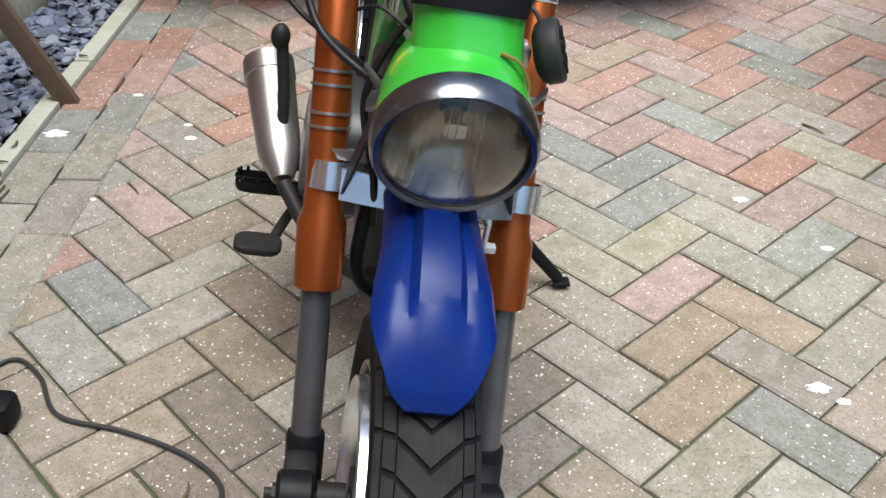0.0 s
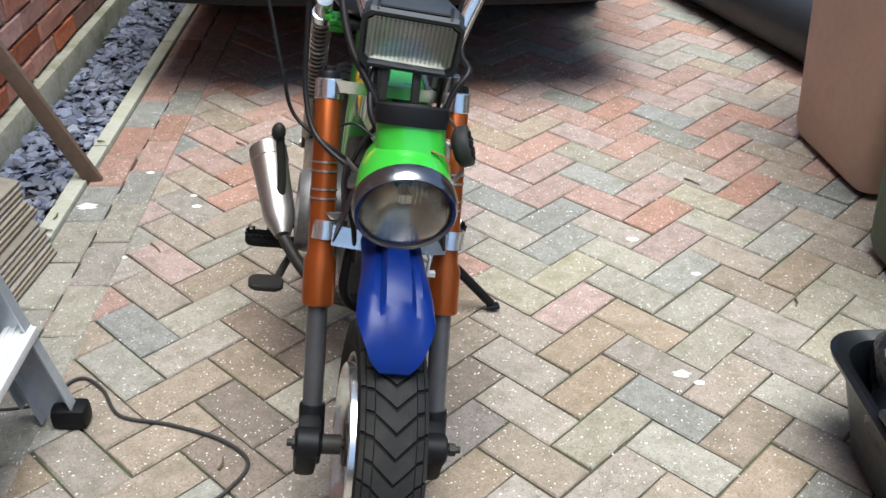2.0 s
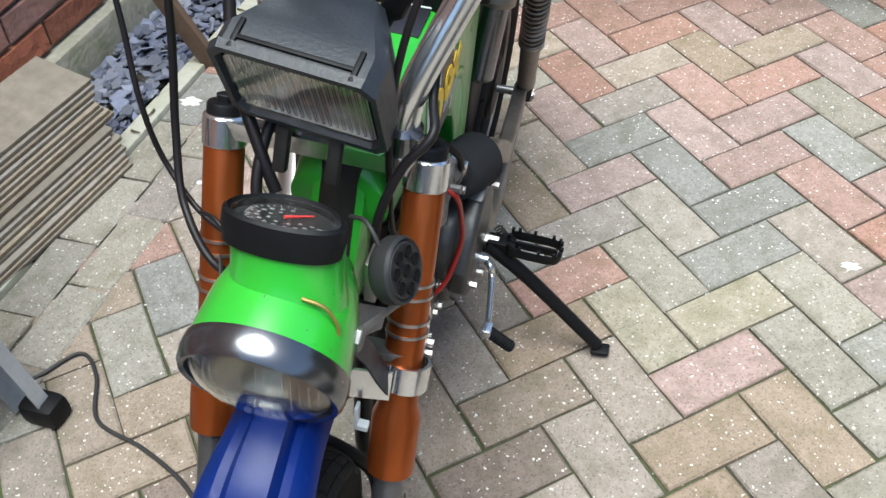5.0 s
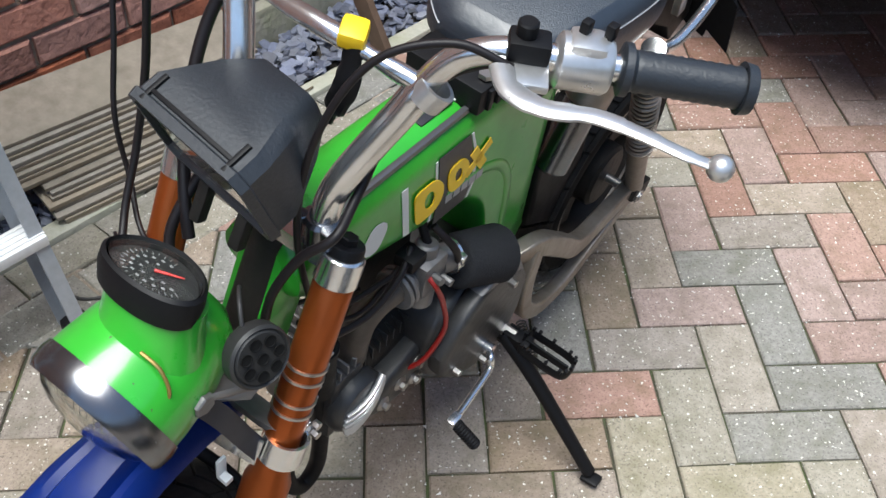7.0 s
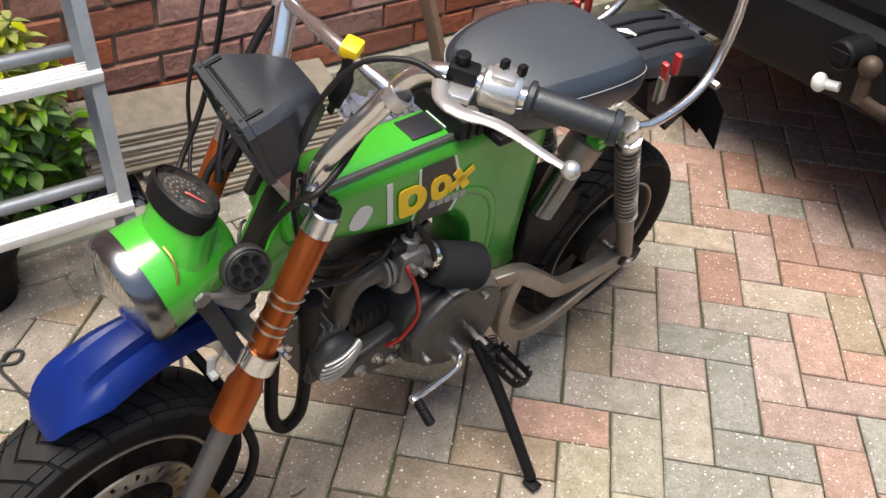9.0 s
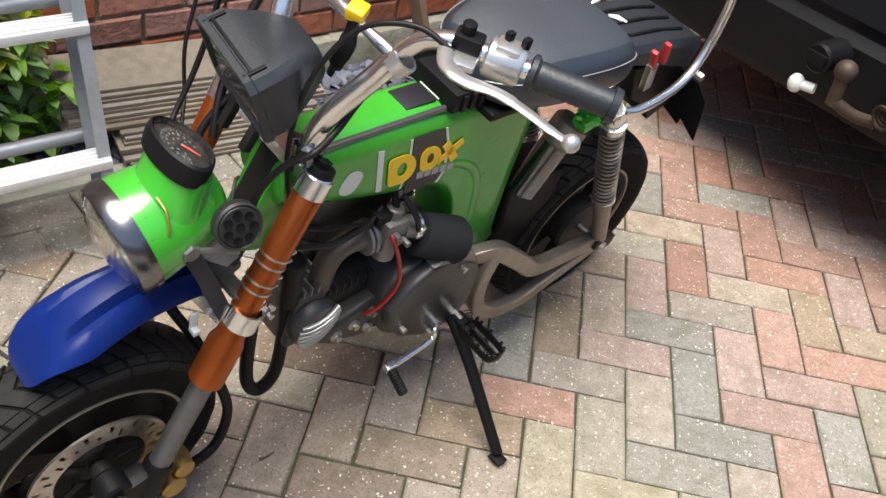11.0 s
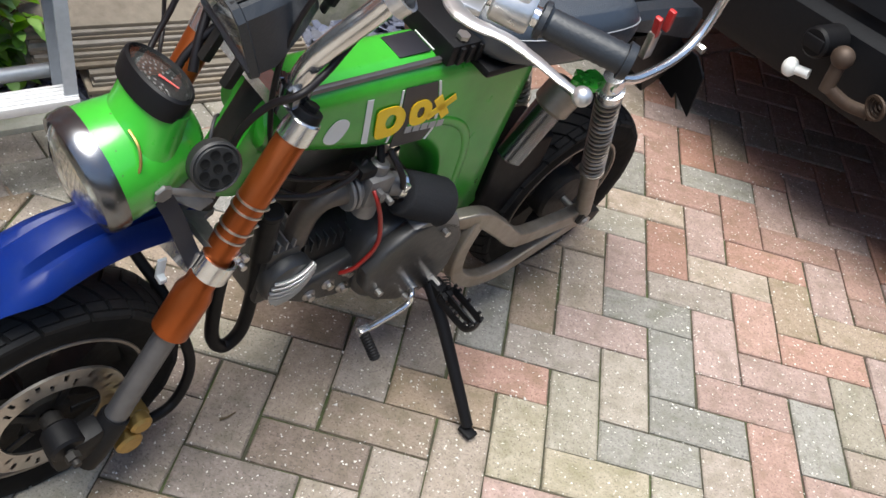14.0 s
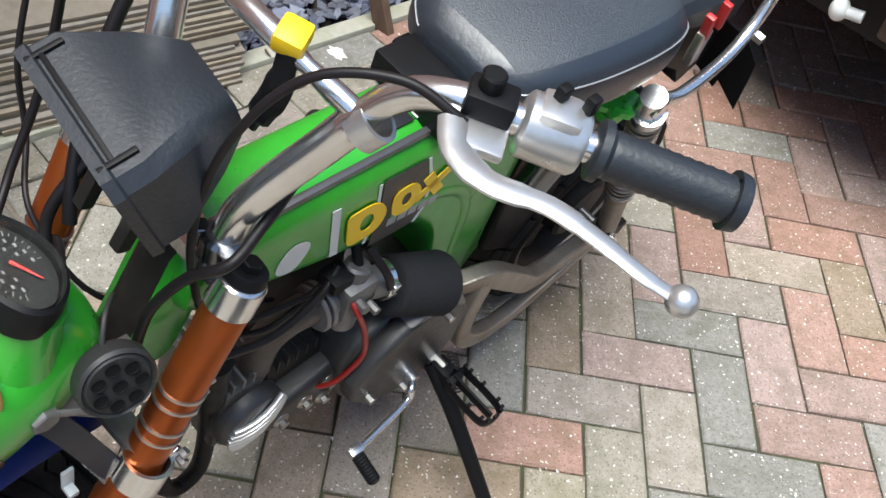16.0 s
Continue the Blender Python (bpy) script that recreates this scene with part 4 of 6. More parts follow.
for k in range(-8, 9):
    x = 0.0075 * k
    if abs(k) != 0:
        h = math.sqrt(max(0.066 ** 2 - x * x, 0))
        up = V((0, LA.z, -LA.y))
        add_tube(bm, [LC + V((x, 0, 0)) + up * (h * q) + LA * (0.0242 - 0.0235 * ((x * x + (h * q) ** 2) / 0.0725 ** 2)) for q in (-0.95, -0.6, -0.2, 0.2, 0.6, 0.95)], 0.0005, 5)
ribs = part("lens_ribs", bm, M_GLASS, lens)
ribs.visible_shadow = False
SN = V((0, 0.36, 0.93)).normalized()
SC = V((-0.009, -0.406, 0.733))
def oval(c, n, rx, ry, k=40):
    f = V((1, 0, 0)).cross(n)
    return [c + V((1, 0, 0)) * rx * math.cos(a) * (1 + 0.16 * math.sin(a)) + f * ry * math.sin(a) for a in (6.2832 * i / k for i in range(k))]
bm = B()
add_loft(bm, [oval(SC + SN * h, SN, rx, ry) for h, rx, ry in ((-0.016, 0.052, 0.035), (0.0, 0.0545, 0.037), (0.012, 0.0535, 0.036), (0.015, 0.050, 0.0330), (0.010, 0.048, 0.0310), (0.004, 0.046, 0.0300))])
speedo = part("speedometer", bm, M_BLACK, bike, "round speedometer in a black rubber rim")
bm = B()
add_loft(bm, [oval(SC + SN * 0.0045, SN, 0.0458, 0.0298), oval(SC + SN * 0.0055, SN, 0.0458, 0.0298)])
part("dial", bm, M_DIAL, speedo, "black dial face")
bm = B()
f = V((1, 0, 0)).cross(SN)
for k in range(25):
    a = radians(20 + 250 * k / 24)
    d = V((1, 0, 0)) * math.cos(a) * 0.038 + f * math.sin(a) * 0.0255
    add_tube(bm, [SC + SN * 0.0065 + d * (0.88 if k % 2 else 0.82), SC + SN * 0.0065 + d * 0.96], 0.0004, 4)
    if k % 2 == 0:
        add_box(bm, SC + SN * 0.0065 + d * 0.68, (0.0036, 0.0019, 0.0005), SN.to_track_quat("Z", "Y").to_matrix())
    elif k % 4 == 1:
        add_box(bm, SC + SN * 0.0065 + d * 0.42, (0.0032, 0.0017, 0.0005), SN.to_track_quat("Z", "Y").to_matrix())
part("dial_marks", bm, M_SILVER, speedo, "white scale marks")
bm = B()
d = V((0.020, 0, 0)) - f * 0.013
add_tube(bm, [SC + SN * 0.008 - d * 0.1, SC + SN * 0.008 + d], [0.0016, 0.0007], 6)
part("needle", bm, M_RED, speedo, "red needle")
bm = B()
add_loft(bm, [oval(SC + SN * 0.011, SN, 0.0484, 0.0315), oval(SC + SN * 0.0125, SN, 0.0476, 0.0305)])
pane = part("dial_glass", bm, M_GLASS, speedo)
pane.visible_shadow = False
bm = B()
p = LC + V((0, 0.05, 0.082))
add_cyl(bm, p - V((0, 0, 0.006)), p + V((0, 0.001, 0.004)), 0.0045, seg=12)
part("screw", bm, M_GOLD, shell)
for s in SIDES:
    bm = B()
    p = V((-0.005 + 0.056 * s, -0.425, 0.630))
    add_cyl(bm, p, p + V((0.016 * s, 0, 0)), 0.0125, seg=6, bevel=0.0015)
    add_tube(bm, [p + V((0.006 * s, 0, 0)), V((0.090 * s, -0.372, 0.634))], 0.006, 8, flat=(1, 0.3))
    part("lamp_bracket", bm, M_CASE, bike, "steel lamp bracket and bolt")
    bm = B()
    edge = spline([V((0.056 * s + FX, -0.437, 0.642)), V((0.062 * s + FX, -0.423, 0.622)), V((0.072 * s + FX, -0.406, 0.586)), V((0.080 * s + FX, -0.388, 0.538)), V((0.088 * s + FX, -0.372, 0.498))], 6)
    rings = []
    for i, p in enumerate(edge):
        d = (edge[min(i + 1, len(edge) - 1)] - edge[max(i - 1, 0)]).normalized()
        n = V((1, 0, 0)).cross(d).normalized() * 0.0115
        rings.append([p + n, p + n + V((0.003 * s, 0, 0)), p - n + V((0.003 * s, 0, 0)), p - n])
    add_loft(bm, rings)
    part("bent_strap", bm, M_STRAP, bike, "bent black strap")
    bm = B()
    flat = [V((x * s + FX, y, z)) for x, y, z in ((0.048, -0.424, 0.622), (0.050, -0.380, 0.622), (0.078, -0.358, 0.598), (0.078, -0.374, 0.588), (0.062, -0.404, 0.602))]
    add_loft(bm, [flat, [p + V((0, 0, 0.003)) for p in flat]])
    part("side_plate", bm, M_CASE, bike, "dull grey drilled plate")
bm = B()
add_tube(bm, spline([V((0.020, -0.452, 0.700)), V((0.040, -0.450, 0.692)), V((0.052, -0.452, 0.672)), V((0.050, -0.456, 0.655))], 5), 0.0018, 6)
part("loose_wire", bm, M_GOLD, bike)


for ob in (shell, *shell.children_recursive):
    if ob.name.startswith("speedo_neck"):
        continue
    for v in ob.data.vertices:
        v.co = LC + V((-0.006, -0.003, 0)) + (v.co - LC) * 0.935


bm = B()
add_box(bm, (0.058, -0.404, 0.478), (0.004, 0.012, 0.034), bevel=0.001)
add_box(bm, (0.064, -0.405, 0.464), (0.014, 0.010, 0.008), bevel=0.001)
part("pale_tab", bm, M_WHITE, bike, "small white bracket beside the mudguard")


# rectangular lamp above the yoke
def top_lamp():
    """A wide lamp with a faceted back, turned a little to the bike's right."""
    yaw = Matrix.Rotation(radians(-7), 3, "Z")
    ax = yaw @ V((0, -0.92, -0.38)).normalized()
    xd = yaw @ V((1, 0, 0))
    up = xd.cross(ax)
    up = up if up.z > 0 else -up
    turn = Matrix((xd, -ax, up)).transposed()
    c = V((-0.016, -0.324, 0.820))
    def ring(h, w, hh, cut, lift=0.0):
        w, hh, cut, lift = w * 0.92, hh * 1.08, cut * 0.62, lift
        a, b = w / 2, hh / 2
        pts = ((a, b - cut), (a - cut, b), (-a + cut, b), (-a, b - cut), (-a, -b + cut), (-a + cut, -b), (a - cut, -b), (a, -b + cut))
        return [c + ax * h + xd * p + up * (q + lift) for p, q in pts]
    bm = B()
    add_loft(bm, [ring(0.010, 0.144, 0.080, 0.014), ring(0.017, 0.150, 0.086, 0.016), ring(0.017, 0.162, 0.098, 0.018), ring(0.008, 0.164, 0.100, 0.018), ring(0.006, 0.158, 0.094, 0.016), ring(-0.014, 0.158, 0.094, 0.016),
                  ring(-0.060, 0.118, 0.070, 0.020, -0.002), ring(-0.088, 0.080, 0.044, 0.014, -0.006), ring(-0.090, 0.074, 0.038, 0.012, -0.006)], cap=False)
    bmesh.ops.bevel(bm, geom=[e for e in bm.edges if len(e.link_faces) == 2 and e.calc_face_angle() > 0.25], offset=0.0016, segments=2, affect="EDGES")
    body = part("top_lamp", bm, M_BLACK_MATT, bike, "black rectangular auxiliary lamp")
    for x in (-0.053, 0.053):
        bm = B()
        add_box(bm, c + xd * x + up * 0.0514 + ax * -0.001, (0.005, 0.030, 0.005), turn, bevel=0.0015)
        part("rib", bm, M_BLACK, body)
    bm = B()
    add_box(bm, c + up * 0.0518 + ax * 0.002, (0.104, 0.004, 0.004), turn, bevel=0.001)
    part("rib", bm, M_BLACK, body)
    bm = B()
    add_loft(bm, [ring(0.011, 0.143, 0.079, 0.014), ring(0.0135, 0.141, 0.077, 0.014)])
    g = part("lens", bm, M_GLASS, body, "clear rectangular lens")
    g.visible_shadow = False
    for k in range(-9, 10):
        bm = B()
        q = c + ax * 0.0092 + xd * (0.0066 * k)
        add_tube(bm, [q - up * 0.036, q + up * 0.036], 0.0016, 6)
        rib = part("lens_rib", bm, M_GLASS, g)
        rib.visible_shadow = False
    bm = B()
    add_loft(bm, [ring(0.009, 0.143, 0.079, 0.014), ring(-0.020, 0.10, 0.056, 0.02), ring(-0.032, 0.03, 0.02, 0.006)])
    bmesh.ops.delete(bm, geom=[max(bm.faces, key=lambda q: q.calc_area())], context="FACES_ONLY")
    part("reflector", bm, M_POLISHED, body)
    for x in (-0.045, 0.005):
        bm = B()
        add_box(bm, (x, -0.306, 0.755), (0.013, 0.014, 0.085), Euler((radians(-25), 0, 0)).to_matrix(), bevel=0.003)
        part("lamp_stalk", bm, M_ENGINE_DARK, body)


top_lamp()

# horn
HC, HN = V((0.086, -0.379, 0.681)), V((0.90, -0.16, 0.40)).normalized()
bm = B()
add_lathe(bm, [(-0.020, 0.0), (-0.020, 0.018), (-0.015, 0.028), (-0.009, 0.0315), (0.004, 0.0315), (0.007, 0.029), (0.005, 0.027), (0.007, 0.025), (0.007, 0.0)], HC, HN, seg=36)
horn = part("horn", bm, M_HORN, bike, "round black horn with a slotted face")
u = HN.orthogonal().normalized()
w = HN.cross(u)
for k in range(8):
    bm = B()
    d = (u * math.cos(k * 0.8976) + w * math.sin(k * 0.8976)) * (0.0175 if k else 0)
    add_lathe(bm, [(0.0082, 0.0), (0.0086, 0.0050), (0.0093, 0.0054), (0.0093, 0.0060), (0.008, 0.0060)], HC + d, HN, seg=14)
    part("horn_slot", bm, M_RUBBER, horn)
bm = B()
add_box(bm, HC - HN * 0.03 + V((0, 0.012, -0.018)), (0.012, 0.03, 0.05), bevel=0.002)
part("horn_bracket", bm, M_STEEL, horn)


# front mudguard
def mudguard():
    spine = [(-0.345, 0.545), (-0.385, 0.555), (-0.44, 0.556), (-0.495, 0.549), (-0.543, 0.535), (-0.582, 0.514), (-0.610, 0.489), (-0.630, 0.460), (-0.637, 0.442)]
    wide = [0.042, 0.047, 0.048, 0.051, 0.057, 0.058, 0.050, 0.038, 0.022]
    sp = spline([(0, a + 0.018, b - 0.016) for a, b in spine], 4)
    ws = spline([(0, 0, a) for a in wide], 4)
    bm = B()
    rings = []
    for p, wv in zip(sp, ws):
        w = wv.z
        back = min(max((-p.y - 0.36) / 0.3, 0), 1)
        sec = []
        cross = [(-1.0, -0.030), (-0.86, -0.012), (-0.62, -0.004), (-0.46, -0.006), (-0.32, 0.013), (0, 0.017), (0.32, 0.013), (0.46, -0.006), (0.62, -0.004), (0.86, -0.012), (1.0, -0.030)]
        k = 1 - 0.75 * back
        fall = 1 - min(max((-p.y - 0.545) / 0.060, 0), 1)
        for a, b in cross:
            b = b * k * fall if b > 0 else b * (1.25 - 0.35 * back) * fall
            sec.append(p + V((a * w - 0.006, 0, b)))
        rings.append(sec + [q - V(((q.x + 0.006) * 0.03, -0.0012, 0.003)) for q in reversed(sec)])
    add_loft(bm, rings)
    part("mudguard", bm, M_BLUE, bike, "blue moulded plastic front mudguard")


mudguard()


# pressed steel frame
STATIONS = [(-0.284, 0.680, 0.635), (-0.264, 0.704, 0.607), (-0.20, 0.711, 0.590), (-0.10, 0.712, 0.562), (-0.03, 0.710, 0.546), (0.02, 0.708, 0.534), (0.055, 0.707, 0.508), (0.080, 0.706, 0.470), (0.100, 0.705, 0.410),
            (0.122, 0.704, 0.340), (0.150, 0.702, 0.296), (0.185, 0.698, 0.278), (0.212, 0.686, 0.272), (0.221, 0.650, 0.271), (0.226, 0.540, 0.271), (0.234, 0.460, 0.272), (0.248, 0.380, 0.276), (0.260, 0.335, 0.290), (0.264, 0.318, 0.302)]
bm = B()
rings = []
for q in spline(STATIONS, 3):
    h = max(q.y - q.z, 0.012)
    half = 0.100 if q.x < 0.20 else 0.100 - 0.5 * (q.x - 0.20)
    rings.append([V((a, q.x, (q.y + q.z) / 2 + b)) for a, b in rounded(half, h, min(0.036, h * 0.45), 7)])
add_loft(bm, rings)
frame_ob = part("frame", bm, M_GREEN_DULL, bike, "green pressed-steel frame")
for s in SIDES:
    bm = B()
    arch = spline([(0.048 * s, y, z) for y, z in ((-0.03, 0.602), (0.04, 0.592), (0.095, 0.565), (0.128, 0.52), (0.142, 0.46), (0.15, 0.40), (0.165, 0.345))], 6)
    add_tube(bm, arch, 0.010, 10, flat=(1.0, 0.45))
    part("pressed_ridge", bm, M_GREEN_DULL, frame_ob)
bm = B()
add_box(bm, (0, -0.278, 0.612), (0.060, 0.062, 0.160), Euler((radians(-21), 0, 0)).to_matrix(), bevel=0.016)
part("neck", bm, M_GREEN_DULL, frame_ob)
bm = B()
add_box(bm, (0.037, -0.09, 0.707), (0.008, 0.33, 0.008), bevel=0.002)
part("cable_strip", bm, M_STANCHION, frame_ob, "grey strip along the top of the frame")


def decals(s):
    """Vinyl shapes on the side of the spine; s is the side."""
    x = 0.0506 * s
    def flat(name, pts, lift, mat, label):
        bm = B()
        q = [V((x + lift * s, y, z)) for y, z in pts]
        add_loft(bm, [q, [p + V((0.0008 * s, 0, 0)) for p in q]])
        return part(name, bm, mat, frame_ob, label, smooth=False)
    flat("white_band", [(-0.111, 0.594), (-0.100, 0.592), (-0.117, 0.678), (-0.128, 0.679)], 0.0, M_WHITE, "white vinyl band")
    flat("dark_panel", [(-0.050, 0.566), (0.014, 0.562), (0.024, 0.580), (0.018, 0.630), (-0.002, 0.680), (-0.062, 0.682), (-0.052, 0.630)], 0.0, M_DARKVINYL, "dark vinyl panel")
    flat("thin_line", [(0.018, 0.562), (0.023, 0.561), (0.031, 0.580), (0.025, 0.632), (0.004, 0.680), (0.000, 0.680), (0.020, 0.631), (0.026, 0.580)], 0.0, M_WHITE, "thin white line")
    flat("thin_line", [(-0.062, 0.580), (-0.058, 0.579), (-0.054, 0.630), (-0.064, 0.680), (-0.068, 0.680), (-0.058, 0.630)], 0.0, M_WHITE, "thin white line")
    flat("pale_badge", [(-0.166 + 0.019 * math.cos(a) * (1 + 0.16 * math.sin(2 * a)), 0.634 + 0.022 * math.sin(a)) for a in (6.2832 * i / 20 for i in range(20))], 0.0, M_WHITE, "pale round badge")
    bm = B()
    def ring_shape(cy, cz, rx, rz, hole, square):
        outer, inner = [], []
        for i in range(28):
            a = 6.2832 * i / 28
            ca, sa = math.cos(a), math.sin(a)
            k = square if ca < 0 else 1.0
            oz, iz = rz * (abs(sa) ** (1 / k) * (1 if sa > 0 else -1)), hole * rz * sa * 1.35
            outer.append((cy + rx * (abs(ca) ** (1 / k) * (1 if ca > 0 else -1)) - 0.22 * oz, cz + oz))
            inner.append((cy + hole * rx * ca - 0.22 * iz, cz + iz))
        for lift in (0.0012, 0.0026):
            rows.append(([bm.verts.new((x + lift * s, y, z)) for y, z in outer], [bm.verts.new((x + lift * s, y, z)) for y, z in inner]))
        (o0, i0), (o1, i1) = rows[-2:]
        for j in range(28):
            k = (j + 1) % 28
            bm.faces.new((o1[j], o1[k], i1[k], i1[j]))
            bm.faces.new((o0[j], o0[k], o1[k], o1[j]))
            bm.faces.new((i0[j], i0[k], i1[k], i1[j]))
    rows = []
    ring_shape(-0.070, 0.625, 0.027, 0.030, 0.36, 3.2)
    first = part("yellow_shape", bm, M_YELLOW, frame_ob, "large rounded yellow shape", smooth=False)
    bm = B()
    rows = []
    ring_shape(-0.014, 0.626, 0.021, 0.025, 0.34, 1.5)
    part("yellow_shape", bm, M_YELLOW, frame_ob, "rounded yellow shape", smooth=False)
    bm = B()
    for a in (32, -54):
        add_box(bm, (x + 0.0019 * s, 0.027, 0.625), (0.0014, 0.054, 0.0150), Euler((radians(a), 0, 0)).to_matrix(), bevel=0.0005)
    part("yellow_shape", bm, M_YELLOW, frame_ob, "yellow cross shape", smooth=False)
    for k in range(5):
        y, z = -0.032 + 0.0162 * k, 0.590 - 0.0016 * k
        flat("silver_bar", [(y, z), (y + 0.0135, z - 0.0013), (y + 0.0125, z + 0.0117), (y - 0.001, z + 0.013)], 0.0012, M_SILVER, "silver bar")


decals(1)
decals(-1)
bm = B()
add_box(bm, (0, -0.034, 0.7115), (0.044, 0.058, 0.002), bevel=0.0008)
part("dark_top_panel", bm, M_DARKVINYL, frame_ob, "dark vinyl panel over the top")
bm = B()
add_box(bm, (0, 0.001, 0.7115), (0.044, 0.005, 0.002), bevel=0.0008)
part("white_top_band", bm, M_WHITE, frame_ob, "white vinyl band over the top")

# seat
def seat():
    rows = [(0.050, 0.030, 0.734, 0.758), (0.058, 0.058, 0.716, 0.775), (0.088, 0.090, 0.704, 0.793), (0.15, 0.111, 0.696, 0.803), (0.235, 0.119, 0.693, 0.801), (0.305, 0.116, 0.693, 0.794), (0.356, 0.100, 0.697, 0.780), (0.380, 0.070, 0.707, 0.763), (0.390, 0.030, 0.720, 0.746)]
    st = spline([V((w, a, b - 0.008)) for _, w, a, b in rows], 12)
    ys = spline([V((y, 0, 0)) for y, *_ in rows], 12)
    bm = B()
    rings, seam = [], []
    for q, yy in zip(st, ys):
        w, lo, hi, y = max(q.x, 0.01), q.y, q.z, yy.x
        mid, hh = lo + (hi - lo) * 0.42, (hi - lo)
        sec = []
        for i in range(90):
            a = 6.2832 * i / 90
            ca, sa = math.cos(a), math.sin(a)
            z = mid + (hh * 0.58 if sa > 0 else hh * 0.42) * abs(sa) ** 0.7 * (1 if sa > 0 else -1)
            sec.append(V((w * abs(ca) ** 0.62 * (1 if ca > 0 else -1), y, z)))
        rings.append(sec)
        seam.append((sec[5] + V((0.0010, 0, 0)), sec[40] - V((0.0010, 0, 0))))
    add_loft(bm, rings)
    ob = part("seat", bm, [M_VINYL, M_WEAVE], bike, "black vinyl seat with a woven-look top panel")
    for p in ob.data.polygons:
        near = [v % 90 for v in p.vertices]
        row = min(v // 90 for v in p.vertices)
        if len(near) == 4 and min(near) >= 12 and max(near) <= 33 and 20 <= row < len(rings) - 21:
            p.material_index = 1
    for k in (0, 1):
        bm = B()
        add_tube(bm, [r[k] for r in seam[9:-9]], 0.0010, 6)
        part("seam", bm, M_SILVER, ob, "pale stitched seam")
    bm = B()
    add_box(bm, (0, 0.21, 0.698), (0.16, 0.30, 0.014), bevel=0.005)
    part("seat_base", bm, M_BLACK, ob)


seat()
bm = B()
add_box(bm, (0.0, 0.035, 0.722), (0.105, 0.07, 0.035), bevel=0.004)
for q in (0, 1, 2):
    add_box(bm, (0.054, 0.018 + 0.018 * q, 0.722), (0.006, 0.008, 0.028), bevel=0.001)
part("seat_hinge", bm, M_BLACK, bike, "black hinge block in front of the seat")
bm = B()
add_cyl(bm, (0.04, 0.025, 0.742), (0.04, 0.025, 0.748), 0.010, seg=6)
part("bolt", bm, M_STEEL, bike)

# tail, plate and chrome rail
def tail():
    bm = B()
    rings = []
    for y, w, z, d in ((0.36, 0.066, 0.722, 0.02), (0.42, 0.072, 0.728, 0.035), (0.52, 0.074, 0.717, 0.05), (0.60, 0.070, 0.700, 0.06), (0.645, 0.060, 0.682, 0.06), (0.665, 0.045, 0.662, 0.05)):
        rings.append([V((-w, y, z - d)), V((-w, y, z - 0.012)), V((-w * 0.86, y, z)), V((w * 0.86, y, z)), V((w, y, z - 0.012)), V((w, y, z - d)), V((w * 0.9, y, z - d)), V((w * 0.84, y, z - 0.012)), V((-w * 0.84, y, z - 0.012)), V((-w * 0.9, y, z - d))])
    add_loft(bm, rings)
    ob = part("tail_fairing", bm, M_BLACK_MATT, bike, "black ribbed tail cover")
    for x in (-0.035, 0, 0.035):
        bm = B()
        add_tube(bm, [V((x, 0.42, 0.7275)), V((x, 0.50, 0.721)), V((x, 0.59, 0.7035))], 0.004, 8)
        part("ridge", bm, M_BLACK, ob)
    bm = B()
    add_tube(bm, [V((-0.022, 0.43, 0.7295)), V((-0.012, 0.445, 0.729)), V((0.004, 0.452, 0.728))], [0.004, 0.008, 0.003], 8, flat=(0.25, 1))
    part("dried_splash", bm, M_DROPPING, ob, "dried white splash")
    bm = B()
    add_box(bm, (0.0, 0.662, 0.648), (0.07, 0.02, 0.035), bevel=0.006)
    part("tail_lamp", bm, M_RED, ob, "red tail lamp")


tail()
bm = B()
add_prism(bm, [(0.46, 0.66), (0.60, 0.65), (0.655, 0.60), (0.655, 0.53), (0.60, 0.50), (0.57, 0.54), (0.50, 0.58)], -0.055, 0.055, bevel=0.004)
part("rear_mudguard", bm, M_BLACK, bike, "black rear mudguard")
bm = B()
outline = [(-0.08, 0.612), (0.098, 0.612), (0.128, 0.585), (0.136, 0.490), (0.092, 0.516), (0.090, 0.498), (-0.02, 0.535), (-0.08, 0.535)]
add_loft(bm, [[V((a, 0.648 - 0.2 * (b - 0.54) + t, b)) for a, b in outline] for t in (0, 0.004)])
part("plate_holder", bm, M_BLACK, bike, "dark plate seen from behind")
bm = B()
rail = [(0.118, 0.355, 0.648), (0.124, 0.40, 0.643), (0.121, 0.49, 0.655), (0.114, 0.548, 0.685), (0.107, 0.573, 0.74), (0.101, 0.580, 0.805), (0.086, 0.582, 0.845), (0.05, 0.584, 0.863), (0, 0.584, 0.867)]
rail += [(-a, b, c) for a, b, c in reversed(rail[:-1])]
add_tube(bm, spline(rail, 6), 0.0085, 14)
part("grab_rail", bm, M_CHROME, bike, "bent chrome grab rail")
for s in SIDES:
    bm = B()
    add_box(bm, (0.100 * s, 0.425, 0.690), (0.012, 0.02, 0.055), Euler((radians(12), 0, 0)).to_matrix(), bevel=0.002)
    clip = part("rail_clip", bm, M_STEEL, bike, "steel spring clip")
    for q in (0.0, 0.028):
        bm = B()
        add_box(bm, (0.101 * s, 0.412 + q, 0.728 + q * 0.25), (0.013, 0.009, 0.042), Euler((radians(22 - 300 * q), 0, 0)).to_matrix(), bevel=0.003)
        part("clip_grip", bm, M_RED, clip, "red grip")
    bm = B()
    add_cyl(bm, (0.116 * s, 0.555, 0.672), (0.134 * s, 0.555, 0.672), 0.008, seg=6)
    part("bolt", bm, M_STEEL, bike)

